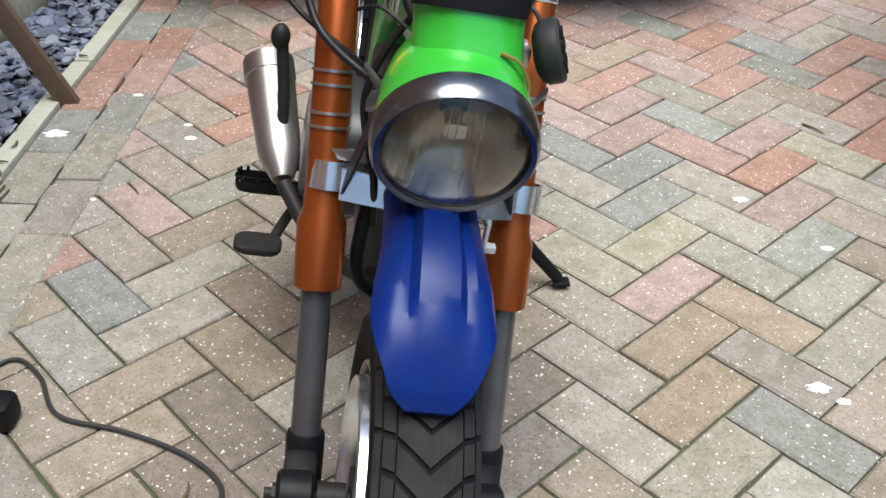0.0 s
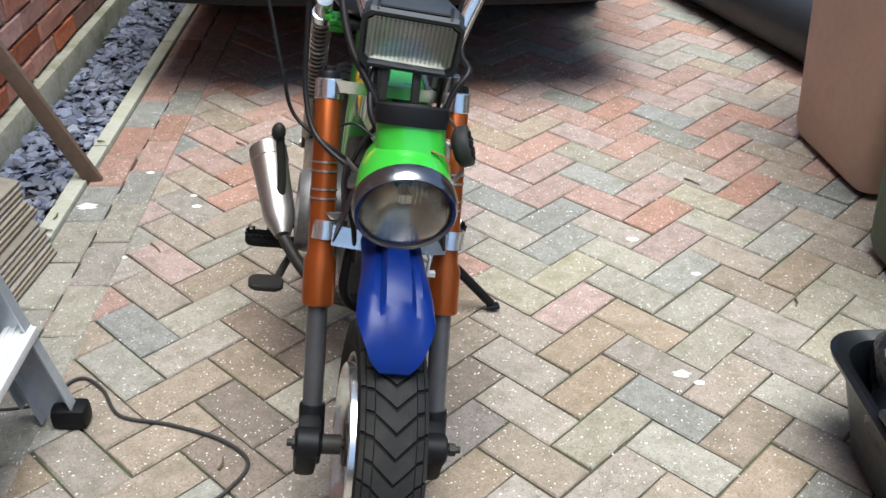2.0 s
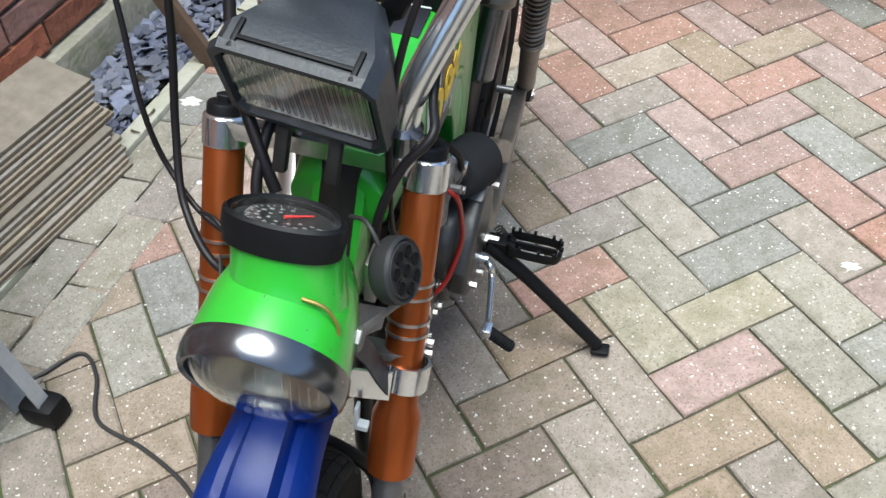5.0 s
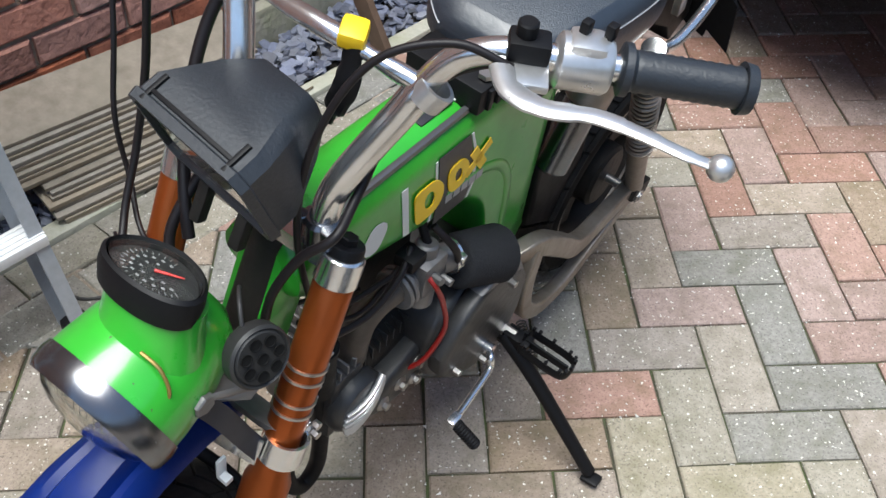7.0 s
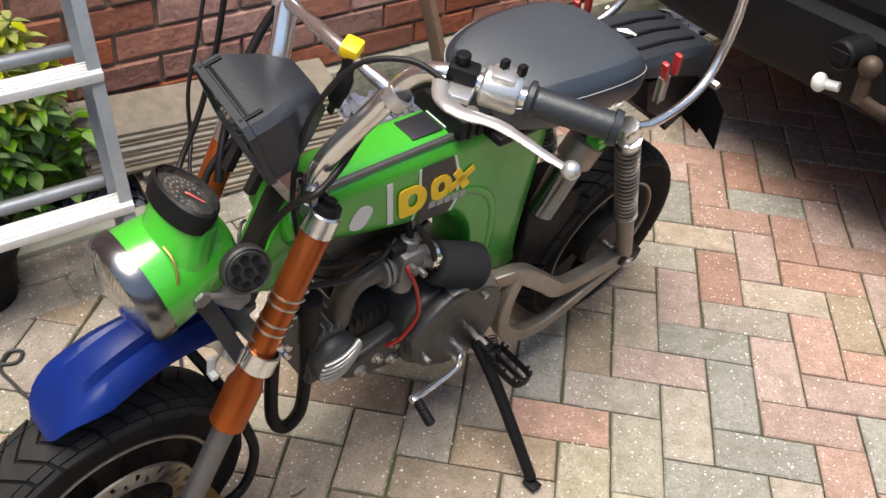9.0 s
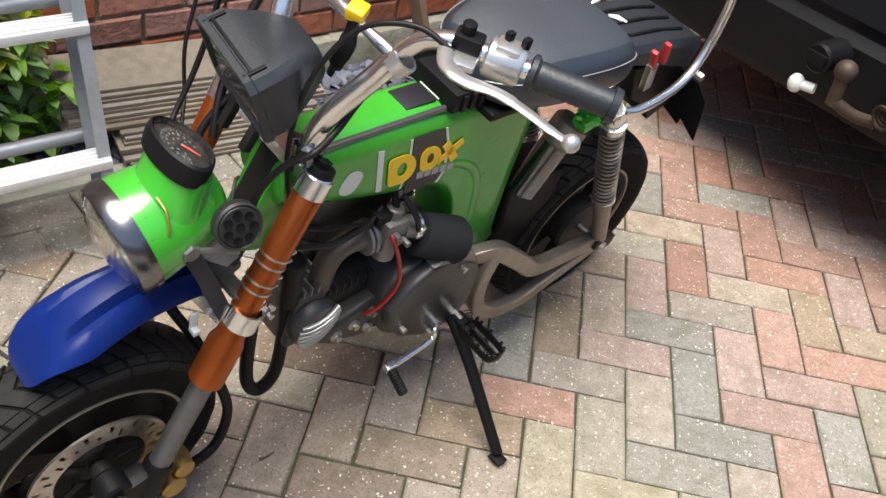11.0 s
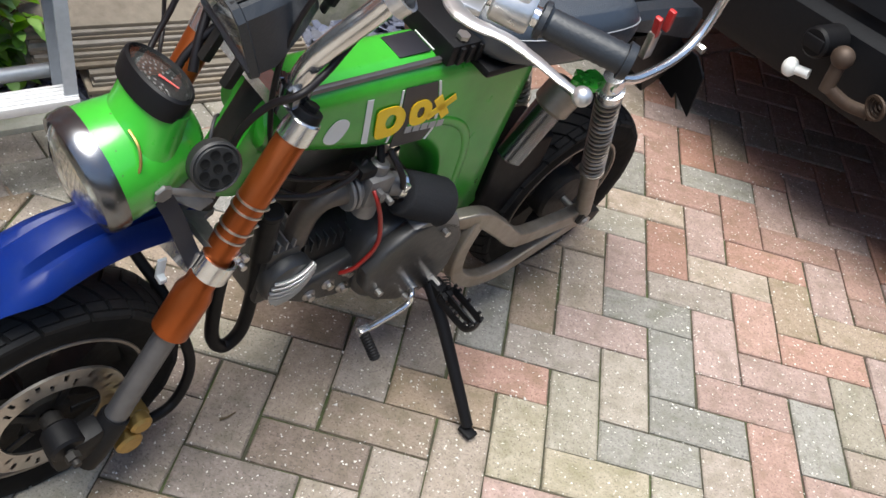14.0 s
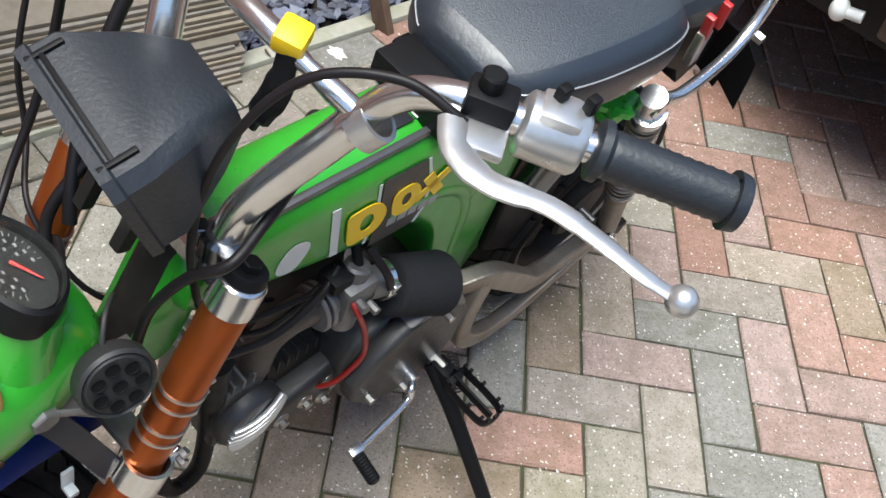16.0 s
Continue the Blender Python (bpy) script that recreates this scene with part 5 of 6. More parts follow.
# rear shocks and swingarm
for s in SIDES:
    hi, lo = V((0.112 * s, 0.350, 0.640)), V((0.105 * s, 0.548, 0.238))
    d = (lo - hi).normalized()
    L = (lo - hi).length
    bm = B()
    add_tube(bm, [hi - d * 0.015, hi + d * 0.02, hi + d * 0.021, hi + d * 0.04], [0.017, 0.019, 0.024, 0.022], 18)
    add_cyl(bm, hi + V((-0.012, 0, 0)), hi + V((0.018, 0, 0)), 0.015, seg=16, bevel=0.003)
    shock = part("shock_absorber", bm, M_CHROME, bike, "rear shock absorber with a chrome spring")
    bm = B()
    ax = d.orthogonal().normalized()
    ay = d.cross(ax)
    add_tube(bm, [hi + d * (0.035 + 0.245 * k / 300) + (ax * math.cos(k * 0.38) + ay * math.sin(k * 0.38)) * 0.0200 for k in range(301)], 0.0030, 6)
    part("spring", bm, M_ALLOY, shock, "dull steel coil spring")
    bm = B()
    add_cyl(bm, hi + d * 0.03, hi + d * 0.28, 0.014, seg=14)
    part("damper_body", bm, M_ENGINE_DARK, shock)
    bm = B()
    add_tube(bm, [hi + d * 0.278, hi + d * 0.280, hi + d * 0.288, hi + d * 0.296, lo], [0.017, 0.0235, 0.0235, 0.018, 0.0165], 18)
    part("lower_tube", bm, M_ALLOY, shock, "dull brownish damper tube")
    bm = B()
    add_box(bm, lo + V((0.0, 0.012, -0.012)), (0.03, 0.06, 0.032), Euler((radians(-12), 0, 0)).to_matrix(), bevel=0.005)
    part("axle_block", bm, M_ENGINE_DARK, shock)
    bm = B()
    up = spline([V((0.070 * s, 0.165, 0.335)), V((0.088 * s, 0.215, 0.342)), V((0.100 * s, 0.275, 0.300)), V((0.102 * s, 0.34, 0.248)), V((0.100 * s, 0.43, 0.232)), V((0.098 * s, 0.55, 0.225))], 7)
    add_bar(bm, up, 0.026, 0.036, 0.0045)
    arm = part("swingarm", bm, M_ALLOY, bike, "dull alloy swingarm", smooth=False)
    bm = B()
    dn = spline([V((0.088 * s, 0.212, 0.335)), V((0.096 * s, 0.190, 0.27)), V((0.100 * s, 0.205, 0.205)), V((0.102 * s, 0.265, 0.160)), V((0.102 * s, 0.35, 0.150)), V((0.100 * s, 0.46, 0.180)), V((0.098 * s, 0.56, 0.208))], 7)
    add_bar(bm, dn, 0.024, 0.030, 0.0045)
    part("lower_arm", bm, M_ALLOY, arm, smooth=False)
    bm = B()
    add_box(bm, (0.082 * s, 0.335, 0.612), (0.034, 0.062, 0.018), Euler((radians(14), 0, 0)).to_matrix(), bevel=0.007)
    star = [(0.021 + 0.004 * math.cos(6 * a)) for a in (6.2832 * i / 48 for i in range(48))]
    add_loft(bm, [[V((0.084 * s + q * math.cos(6.2832 * i / 48), 0.322 + q * math.sin(6.2832 * i / 48), 0.620 + h + 0.2 * q * math.sin(6.2832 * i / 48))) for i, q in enumerate(star)] for h in (0.0, 0.008)])
    for i in range(5):
        add_cyl(bm, (0.084 * s + 0.011 * math.cos(i * 1.2566), 0.322 + 0.011 * math.sin(i * 1.2566), 0.627), (0.084 * s + 0.011 * math.cos(i * 1.2566), 0.322 + 0.011 * math.sin(i * 1.2566), 0.6315), 0.0035, seg=10)
    part("shock_mount", bm, M_GREEN if s > 0 else M_GREEN_DULL, bike, "green shock mount")
bm = B()
add_cyl(bm, (0.052, 0.315, 0.545), (0.046, 0.275, 0.430), 0.027, seg=24, bevel=0.005)
can = part("chrome_canister", bm, M_DULL_CHROME, bike, "tarnished chrome canister under the seat")
bm = B()
add_cyl(bm, (0.056, 0.335, 0.590), (0.052, 0.313, 0.537), 0.034, seg=24, bevel=0.008)
part("canister_cap", bm, M_ALLOY, can, "dull grey cap")
bm = B()
add_prism(bm, [(0.25, 0.44), (0.30, 0.46), (0.40, 0.44), (0.42, 0.30), (0.36, 0.24), (0.27, 0.30)], -0.045, 0.045, bevel=0.01)
part("inner_guard", bm, M_BLACK, bike, "black inner mudguard")

# handlebar
BAR = [(0.055, -0.262, 0.742), (0.062, -0.252, 0.79), (0.092, -0.218, 0.868), (0.116, -0.196, 0.925), (0.150, -0.180, 0.950), (0.20, -0.150, 0.953), (0.26, -0.112, 0.953), (0.318, -0.074, 0.952)]
for s in SIDES:
    bm = B()
    line = spline([V((a * s, b, c)) for a, b, c in BAR], 7)
    add_tube(bm, line, [0.0145 if p.z < 0.9 else 0.0115 for p in line], 16)
    half = part("handlebar", bm, M_CHROME, bike, "chrome handlebar half")
    bm = B()
    g0, g1 = V((0.232 * s, -0.130, 0.953)), V((0.322 * s, -0.071, 0.952))
    d = (g1 - g0).normalized()
    n = 22
    add_tube(bm, [g0, g0 + d * 0.002, g0 + d * 0.008, g0 + d * 0.009] + [g0 + d * (0.012 + 0.088 * k / n) for k in range(n + 1)] + [g1 - d * 0.010, g1 - d * 0.009, g1], [0.016, 0.0215, 0.0215, 0.0185] + [0.0165 + (0.0009 if k % 2 else 0) for k in range(n + 1)] + [0.0165, 0.0215, 0.0200], 18)
    part("grip", bm, M_BLACK_MATT, half, "ribbed black rubber grip")
    bm = B()
    p = V((0.208 * s, -0.146, 0.953))
    add_tube(bm, [p - d * 0.022, p - d * 0.019, p + d * 0.018, p + d * 0.022], [0.019, 0.023, 0.023, 0.020], 20)
    add_box(bm, p + V((0, 0, 0.012)), (0.03, 0.03, 0.026), d.to_track_quat("X", "Z").to_matrix(), bevel=0.006)
    part("switch_block", bm, M_POLISHED, half, "polished switch housing")
    for q in (-0.008, 0.012):
        bm = B()
        add_box(bm, p + d * q + V((0, 0.008, 0.028)), (0.008, 0.010, 0.014), bevel=0.002)
        part("switch", bm, M_BLACK, half)
    bm = B()
    add_cyl(bm, V((0.168 * s, -0.172, 0.955)), V((0.168 * s, -0.174, 0.985)), 0.0085, seg=16, bevel=0.0015)
    add_box(bm, V((0.172 * s, -0.172, 0.962)), (0.034, 0.026, 0.02), d.to_track_quat("X", "Z").to_matrix(), bevel=0.004)
    part("push_button", bm, M_BLACK, half)
    bm = B()
    lev = spline([V((0.165 * s, -0.196, 0.952)), V((0.185 * s, -0.212, 0.950)), V((0.215 * s, -0.214, 0.952)), V((0.25 * s, -0.196, 0.955)), V((0.285 * s, -0.190, 0.957)), V((0.318 * s, -0.186, 0.957)), V((0.342 * s, -0.178, 0.955))], 6)
    add_tube(bm, lev, [0.009, 0.0095, 0.0085, 0.0072, 0.0062, 0.0056, 0.0048], 14, flat=(0.55, 1.2))
    bmesh.ops.create_uvsphere(bm, u_segments=16, v_segments=12, radius=0.0105, matrix=Matrix.Translation((0.345 * s, -0.177, 0.955)))
    add_box(bm, V((0.180 * s, -0.190, 0.950)), (0.042, 0.034, 0.008), V((0.8 * s, 0.5, 0)).to_track_quat("X", "Z").to_matrix(), bevel=0.003)
    part("lever", bm, M_POLISHED, half, "polished ball-ended lever")
    bm = B()
    c = V((0.110 * s, -0.203, 0.897))
    add_lathe(bm, [(-0.009, 0.0140), (-0.009, 0.0180), (0.009, 0.0180), (0.009, 0.0140)], c, V((0.45 * s, 0.4, 0.9)), seg=24, closed=True)
    part("brace_clamp", bm, M_POLISHED, half, "polished brace clamp")
    bm = B()
    for q in (-0.016, 0.016):
        add_cyl(bm, (0.055 * s + q, -0.272, 0.728), (0.055 * s + q, -0.274, 0.752), 0.0075, seg=6, bevel=0.001)
    add_cyl(bm, (0.055 * s, -0.262, 0.72), (0.055 * s, -0.262, 0.752), 0.020, seg=20, bevel=0.004)
    part("riser", bm, M_DULL_CHROME, half, "dull riser with hex bolts")
bm = B()
brace = [V((q, -0.206 - 0.012 * (1 - (q / 0.11) ** 2), 0.900 + 0.012 * (1 - (q / 0.11) ** 2))) for q in (-0.110, -0.08, -0.055, -0.03, 0, 0.03, 0.055, 0.08, 0.110)]
add_tube(bm, brace, [0.009, 0.009, 0.0065, 0.0095, 0.0095, 0.0095, 0.0065, 0.009, 0.009], 14)
part("cross_brace", bm, M_CHROME, bike, "chrome cross brace")
bm = B()
add_box(bm, (0.036, -0.216, 0.921), (0.024, 0.026, 0.018), Euler((0.2, 0.1, 0.5)).to_matrix(), bevel=0.005)
clip = part("yellow_clip", bm, M_YELLOW, bike, "yellow plastic tie clip")
bm = B()
add_tube(bm, spline([V((0.040, -0.220, 0.914)), V((0.042, -0.226, 0.88)), V((0.032, -0.226, 0.85)), V((0.020, -0.222, 0.82))], 5), [0.010, 0.013, 0.012, 0.006], 10, flat=(1, 0.6))
part("rubber_strap", bm, M_BLACK, clip, "black rubber strap")


# cables and hoses
def run(name, pts, r, mat=None, label="", n=8):
    bm = B()
    add_tube(bm, spline([V(p) for p in pts], n), r, 10)
    return part(name, bm, mat or M_CABLE, bike, label)


run("clutch_cable", [(0.172, -0.192, 0.952), (0.13, -0.212, 0.962), (0.085, -0.245, 0.940), (0.062, -0.275, 0.885), (0.05, -0.290, 0.80), (0.05, -0.285, 0.70), (0.05, -0.24, 0.58), (0.05, -0.12, 0.53)], 0.0036, label="black clutch cable")
run("wiring_loom", [(0.165, -0.165, 0.942), (0.11, -0.175, 0.90), (0.078, -0.205, 0.835), (0.078, -0.245, 0.78), (0.088, -0.285, 0.765), (0.066, -0.305, 0.735), (0.052, -0.325, 0.69), (0.05, -0.335, 0.64)], 0.0048, label="black taped wiring loom")
run("throttle_cable", [(-0.18, -0.200, 0.955), (-0.215, -0.225, 0.945), (-0.232, -0.240, 0.86), (-0.215, -0.264, 0.791), (-0.195, -0.289, 0.727), (-0.172, -0.298, 0.665), (-0.11, -0.33, 0.63), (-0.03, -0.30, 0.57), (0.02, -0.14, 0.50)], 0.003, label="black throttle cable")
run("brake_cable", [(-0.17, -0.200, 0.955), (-0.185, -0.235, 0.945), (-0.170, -0.255, 0.87), (-0.165, -0.270, 0.79), (-0.160, -0.295, 0.71), (-0.140, -0.335, 0.655), (-0.09, -0.38, 0.63), (-0.04, -0.36, 0.60)], 0.0042, label="black brake hose")
run("speedo_cable", [(0.0, -0.37, 0.70), (-0.05, -0.345, 0.68), (-0.085, -0.36, 0.60), (-0.066, -0.385, 0.52), (-0.058, -0.380, 0.46)], 0.004)
hose = run("brake_hose", [(-0.055, -0.36, 0.53), (-0.068, -0.375, 0.45), (-0.06, -0.372, 0.38), (0.0, -0.352, 0.335), (0.052, -0.338, 0.28), (0.066, -0.322, 0.20), (0.072, -0.345, 0.125), (0.084, -0.412, 0.130)], 0.0085, M_BLACK, "corrugated black brake hose", 10)
run("bundled_loom", [(-0.048, -0.285, 0.770), (-0.062, -0.305, 0.745), (-0.06, -0.345, 0.70), (-0.03, -0.36, 0.66), (0.0, -0.345, 0.60)], 0.0055, label="bundle of black wires")
run("loom_branch", [(0.03, -0.345, 0.70), (0.05, -0.365, 0.718), (0.066, -0.378, 0.705), (0.070, -0.376, 0.68)], 0.0022, M_FLEX)
run("loom_branch", [(-0.060, -0.40, 0.69), (-0.085, -0.385, 0.70), (-0.105, -0.372, 0.69)], 0.0020, M_CABLE)
run("vent_hose", [(0.020, -0.236, 0.47), (0.028, -0.272, 0.42), (0.030, -0.272, 0.28), (0.032, -0.262, 0.20), (0.034, -0.236, 0.166), (0.036, -0.212, 0.20), (0.036, -0.212, 0.30), (0.034, -0.222, 0.40)], 0.0115, M_BLACK, "thick black vent hose in a loop", 10)
run("harness", [(-0.112, -0.200, 0.905), (-0.118, -0.235, 0.850), (-0.100, -0.280, 0.785), (-0.066, -0.318, 0.735), (-0.045, -0.335, 0.70)], 0.0062, label="thick black wiring harness")


# engine
CASE = spline([(0, y, z) for y, z in ((-0.045, 0.385), (0.02, 0.415), (0.085, 0.412), (0.135, 0.375), (0.150, 0.315), (0.125, 0.25), (0.07, 0.215), (0.02, 0.215), (-0.03, 0.25), (-0.055, 0.32))], 4, True)
bm = B()
add_prism(bm, [(p.y, p.z) for p in CASE], -0.085, 0.088, bevel=0.012)
engine = part("engine", bm, M_COVER, bike, "oily grey engine casting")
bm = B()
add_prism(bm, [(0.150, 0.275), (0.148, 0.350), (0.120, 0.400), (0.066, 0.427), (0.012, 0.418), (-0.032, 0.388), (-0.058, 0.345), (-0.050, 0.300), (-0.014, 0.256), (0.045, 0.224), (0.097, 0.218), (0.135, 0.240)], 0.084, 0.114, bevel=0.009)
cover = part("left_cover", bm, M_COVER, engine, "dull grey generator cover")
bm = B()
add_prism(bm, [(0.012, 0.422), (0.052, 0.440), (0.102, 0.425), (0.126, 0.385), (0.112, 0.378), (0.062, 0.414)], 0.080, 0.114, bevel=0.005)
part("cover_lug", bm, M_CASE, cover, "paler silver edge of the cover")
for y, z in ((0.085, 0.392), (-0.02, 0.29), (0.06, 0.235)):
    bm = B()
    add_cyl(bm, (0.112, y, z), (0.1245, y, z), 0.006, seg=6)
    part("bolt", bm, M_STEEL, cover)
bm = B()
add_lathe(bm, [(0.0, 0.088), (0.035, 0.085), (0.05, 0.075), (0.055, 0.0)], (-0.086, 0.045, 0.31), (-1, 0, 0), seg=36)
add_box(bm, (-0.10, -0.01, 0.35), (0.035, 0.10, 0.09), bevel=0.012)
part("right_cover", bm, M_CASE, engine, "dull silver clutch cover")
bm = B()
add_tube(bm, [V((0, -0.03, 0.342)), V((0, -0.16, 0.345))], [0.046, 0.044], 24)
add_box(bm, (-0.030, -0.075, 0.445), (0.060, 0.150, 0.120), Euler((radians(6), 0, 0)).to_matrix(), bevel=0.012)
part("cylinder", bm, M_ENGINE_DARK, engine, "dark finned cylinder")
for k in range(7):
    bm = B()
    y = -0.05 - 0.0145 * k
    add_box(bm, (0, y, 0.345), (0.086, 0.0026, 0.070), Euler((radians(2), 0, 0)).to_matrix(), bevel=0.001)
    part("cooling_fin", bm, M_COVER, engine)
bm = B()
add_prism(bm, [(-0.030, 0.330), (-0.050, 0.345), (-0.120, 0.325), (-0.165, 0.318), (-0.172, 0.290), (-0.140, 0.268), (-0.070, 0.250), (-0.020, 0.250)], -0.055, 0.074, bevel=0.012)
lower_case = part("lower_casting", bm, M_COVER, engine, "dull grey casting under the cylinder")
for y, z in ((-0.060, 0.315), (-0.095, 0.300), (-0.060, 0.275), (-0.130, 0.290)):
    bm = B()
    add_cyl(bm, (0.070, y, z), (0.078, y, z), 0.012, bevel=0.003)
    add_cyl(bm, (0.078, y, z), (0.084, y, z), 0.0065, seg=6)
    part("bolt", bm, M_STEEL, lower_case)
bm = B()
add_box(bm, (0.0, -0.190, 0.347), (0.112, 0.062, 0.118), bevel=0.010)
head = part("cylinder_head", bm, M_COVER, engine, "finned grey cylinder head")
for k in range(5):
    bm = B()
    add_box(bm, (0.0, -0.160 - 0.014 * k, 0.362), (0.106, 0.0035, 0.118), bevel=0.001)
    part("head_fin", bm, M_CASE, head)
bm = B()
HCV = V((0.062, -0.180, 0.346))
add_lathe(bm, [(-0.01, 0.046), (0.004, 0.046), (0.012, 0.040), (0.016, 0.022), (0.017, 0.0)], HCV, seg=36)
part("side_cover", bm, M_COVER, head, "dark domed cover with bright slats")
for k in range(7):
    bm = B()
    z = -0.033 + 0.0090 * k
    h = math.sqrt(0.040 ** 2 - z * z) * 0.95
    bow = [HCV + V((0.0215 - 5.0 * ((q * h) ** 2 + z * z), q * h, z + 0.35 * q * h + 5.0 * (q * h) ** 2)) for q in (-1, -0.6, -0.2, 0.2, 0.6, 1)]
    add_tube(bm, bow, 0.0030, 8, flat=(1.0, 1.3))
    part("cover_fin", bm, M_POLISHED, head, "bright raised fin")
run("intake_pipe", [(0.034, -0.160, 0.395), (0.037, -0.160, 0.440), (0.040, -0.152, 0.473), (0.044, -0.132, 0.491), (0.049, -0.100, 0.494)], 0.0195, M_INTAKE, "curved intake pipe")
bm = B()
add_cyl(bm, (0.05, -0.110, 0.494), (0.05, -0.104, 0.494), 0.029, seg=24, bevel=0.002)
add_cyl(bm, (0.05, -0.100, 0.494), (0.05, -0.094, 0.494), 0.029, seg=24, bevel=0.002)
add_cyl(bm, (0.05, -0.100, 0.494), (0.05, -0.080, 0.494), 0.020, seg=20)
add_box(bm, (0.056, -0.062, 0.500), (0.042, 0.046, 0.058), bevel=0.007)
add_cyl(bm, (0.056, -0.062, 0.52), (0.054, -0.058, 0.545), 0.015, seg=18, bevel=0.003)
add_cyl(bm, (0.058, -0.062, 0.478), (0.058, -0.062, 0.440), 0.019, seg=18, bevel=0.004)
add_cyl(bm, (0.060, -0.04, 0.497), (0.066, -0.012, 0.492), 0.019, seg=20)
add_cyl(bm, (0.078, -0.07, 0.51), (0.092, -0.072, 0.512), 0.006, seg=8)
add_cyl(bm, (0.078, -0.05, 0.492), (0.094, -0.05, 0.492), 0.0055, seg=8)
carb = part("carburettor", bm, M_CASE, bike, "small silver carburettor")
bm = B()
add_lathe(bm, [(-0.004, 0.0195), (-0.004, 0.0235), (0.007, 0.0235), (0.007, 0.0195)], (0.064, -0.018, 0.493), V((0.2, 1, -0.15)), seg=24, closed=True)
add_box(bm, (0.083, -0.018, 0.503), (0.012, 0.011, 0.014), bevel=0.002)
part("hose_clip", bm, M_CHROME, carb, "shiny hose clip")
bm = B()
add_cyl(bm, (0.054, -0.058, 0.543), (0.036, -0.056, 0.572), 0.006, seg=10)
add_box(bm, (0.05, -0.085, 0.535), (0.03, 0.03, 0.02), bevel=0.005)
part("cable_cap", bm, M_BLACK, carb)
bm = B()
a, b = V((0.066, -0.004, 0.471)), V((0.088, 0.079, 0.436))
d = (b - a).normalized()
add_tube(bm, [a, a + d * 0.002, a + d * 0.006, b - d * 0.006, b - d * 0.002, b], [0.031, 0.035, 0.0370, 0.041, 0.0395, 0.036], 28)
part("air_filter", bm, M_FOAM, bike, "black foam air filter")
run("fuel_hose", [(0.072, -0.076, 0.512), (0.088, -0.075, 0.500), (0.094, -0.058, 0.455), (0.098, -0.048, 0.400), (0.090, -0.062, 0.348), (0.080, -0.074, 0.326), (0.070, -0.078, 0.315)], 0.0036, M_REDHOSE, "red fuel hose")
run("engine_cable", [(0.06, -0.30, 0.575), (0.072, -0.20, 0.545), (0.06, -0.12, 0.535), (0.045, -0.08, 0.545)], 0.0045)
run("engine_cable", [(0.03, -0.26, 0.56), (0.05, -0.18, 0.515), (0.045, -0.10, 0.525), (0.03, 0.0, 0.53)], 0.0035)
run("engine_cable", [(0.050, -0.045, 0.560), (0.080, -0.03, 0.525), (0.075, -0.005, 0.46), (0.06, 0.02, 0.42)], 0.005)
bm = B()
add_cyl(bm, (0.045, -0.232, 0.495), (0.040, -0.222, 0.395), 0.017, seg=20, bevel=0.003)
add_cyl(bm, (0.045, -0.233, 0.505), (0.045, -0.232, 0.492), 0.019, seg=20, bevel=0.003)
part("breather_can", bm, M_BLACK, bike, "black breather canister")
run("exhaust_pipe", [(-0.015, -0.185, 0.285), (-0.035, -0.175, 0.245), (-0.075, -0.120, 0.225), (-0.120, -0.050, 0.232), (-0.158, 0.010, 0.259)], 0.012, M_ENGINE_DARK, "dull dark exhaust pipe")
bm = B()
s0, s1 = V((-0.160, 0.015, 0.262)), V((-0.204, 0.200, 0.362))
d = (s1 - s0).normalized()
add_tube(bm, [s0, s0 + d * 0.03, s0 + d * 0.05, s1 - d * 0.035, s1 - d * 0.034, s1 - d * 0.002, s1, s1 - d * 0.004, s1 - d * 0.05], [0.016, 0.028, 0.033, 0.038, 0.040, 0.040, 0.036, 0.030, 0.029], 30)
part("silencer", bm, M_STEEL, bike, "brushed steel silencer")

# levers, pegs and stand
bm = B()
add_tube(bm, spline([V((-0.125, 0.055, 0.265)), V((-0.165, 0.06, 0.28)), V((-0.172, 0.085, 0.36)), V((-0.182, 0.105, 0.435))], 6), 0.009, 10)
bmesh.ops.create_uvsphere(bm, u_segments=18, v_segments=12, radius=0.018, matrix=Matrix.Translation((-0.186, 0.105, 0.448)) @ Matrix.Diagonal((0.8, 0.8, 1.1, 1)))
part("kick_starter", bm, M_ENGINE_DARK, bike, "dark kick-start lever")
def foot_peg(s):
    bm = B()
    y0, z0 = 0.118, 0.252 if s > 0 else 0.190
    loop = [(0.152, y0 - 0.016), (0.170, y0 - 0.020), (0.218, y0 - 0.020), (0.232, y0 - 0.011), (0.232, y0 + 0.011), (0.218, y0 + 0.020), (0.170, y0 + 0.020), (0.152, y0 + 0.016)]
    ring = spline([V((a * s, b, z0)) for a, b in loop], 5, True)
    add_tube(bm, ring, 0.005, 8, closed=True, flat=(1.8, 0.45))
    add_box(bm, (0.190 * s, y0, z0), (0.076, 0.004, 0.014), bevel=0.001)
    add_box(bm, (0.140 * s, y0, z0 - 0.006), (0.045, 0.026, 0.020), bevel=0.004)
    for k in range(14):
        q = ring[(k * len(ring)) // 14]
        add_box(bm, q + V((0, 0, 0.012)), (0.005, 0.005, 0.006))
    part("foot_peg", bm, M_BLACK, bike, "black cleated metal foot peg")


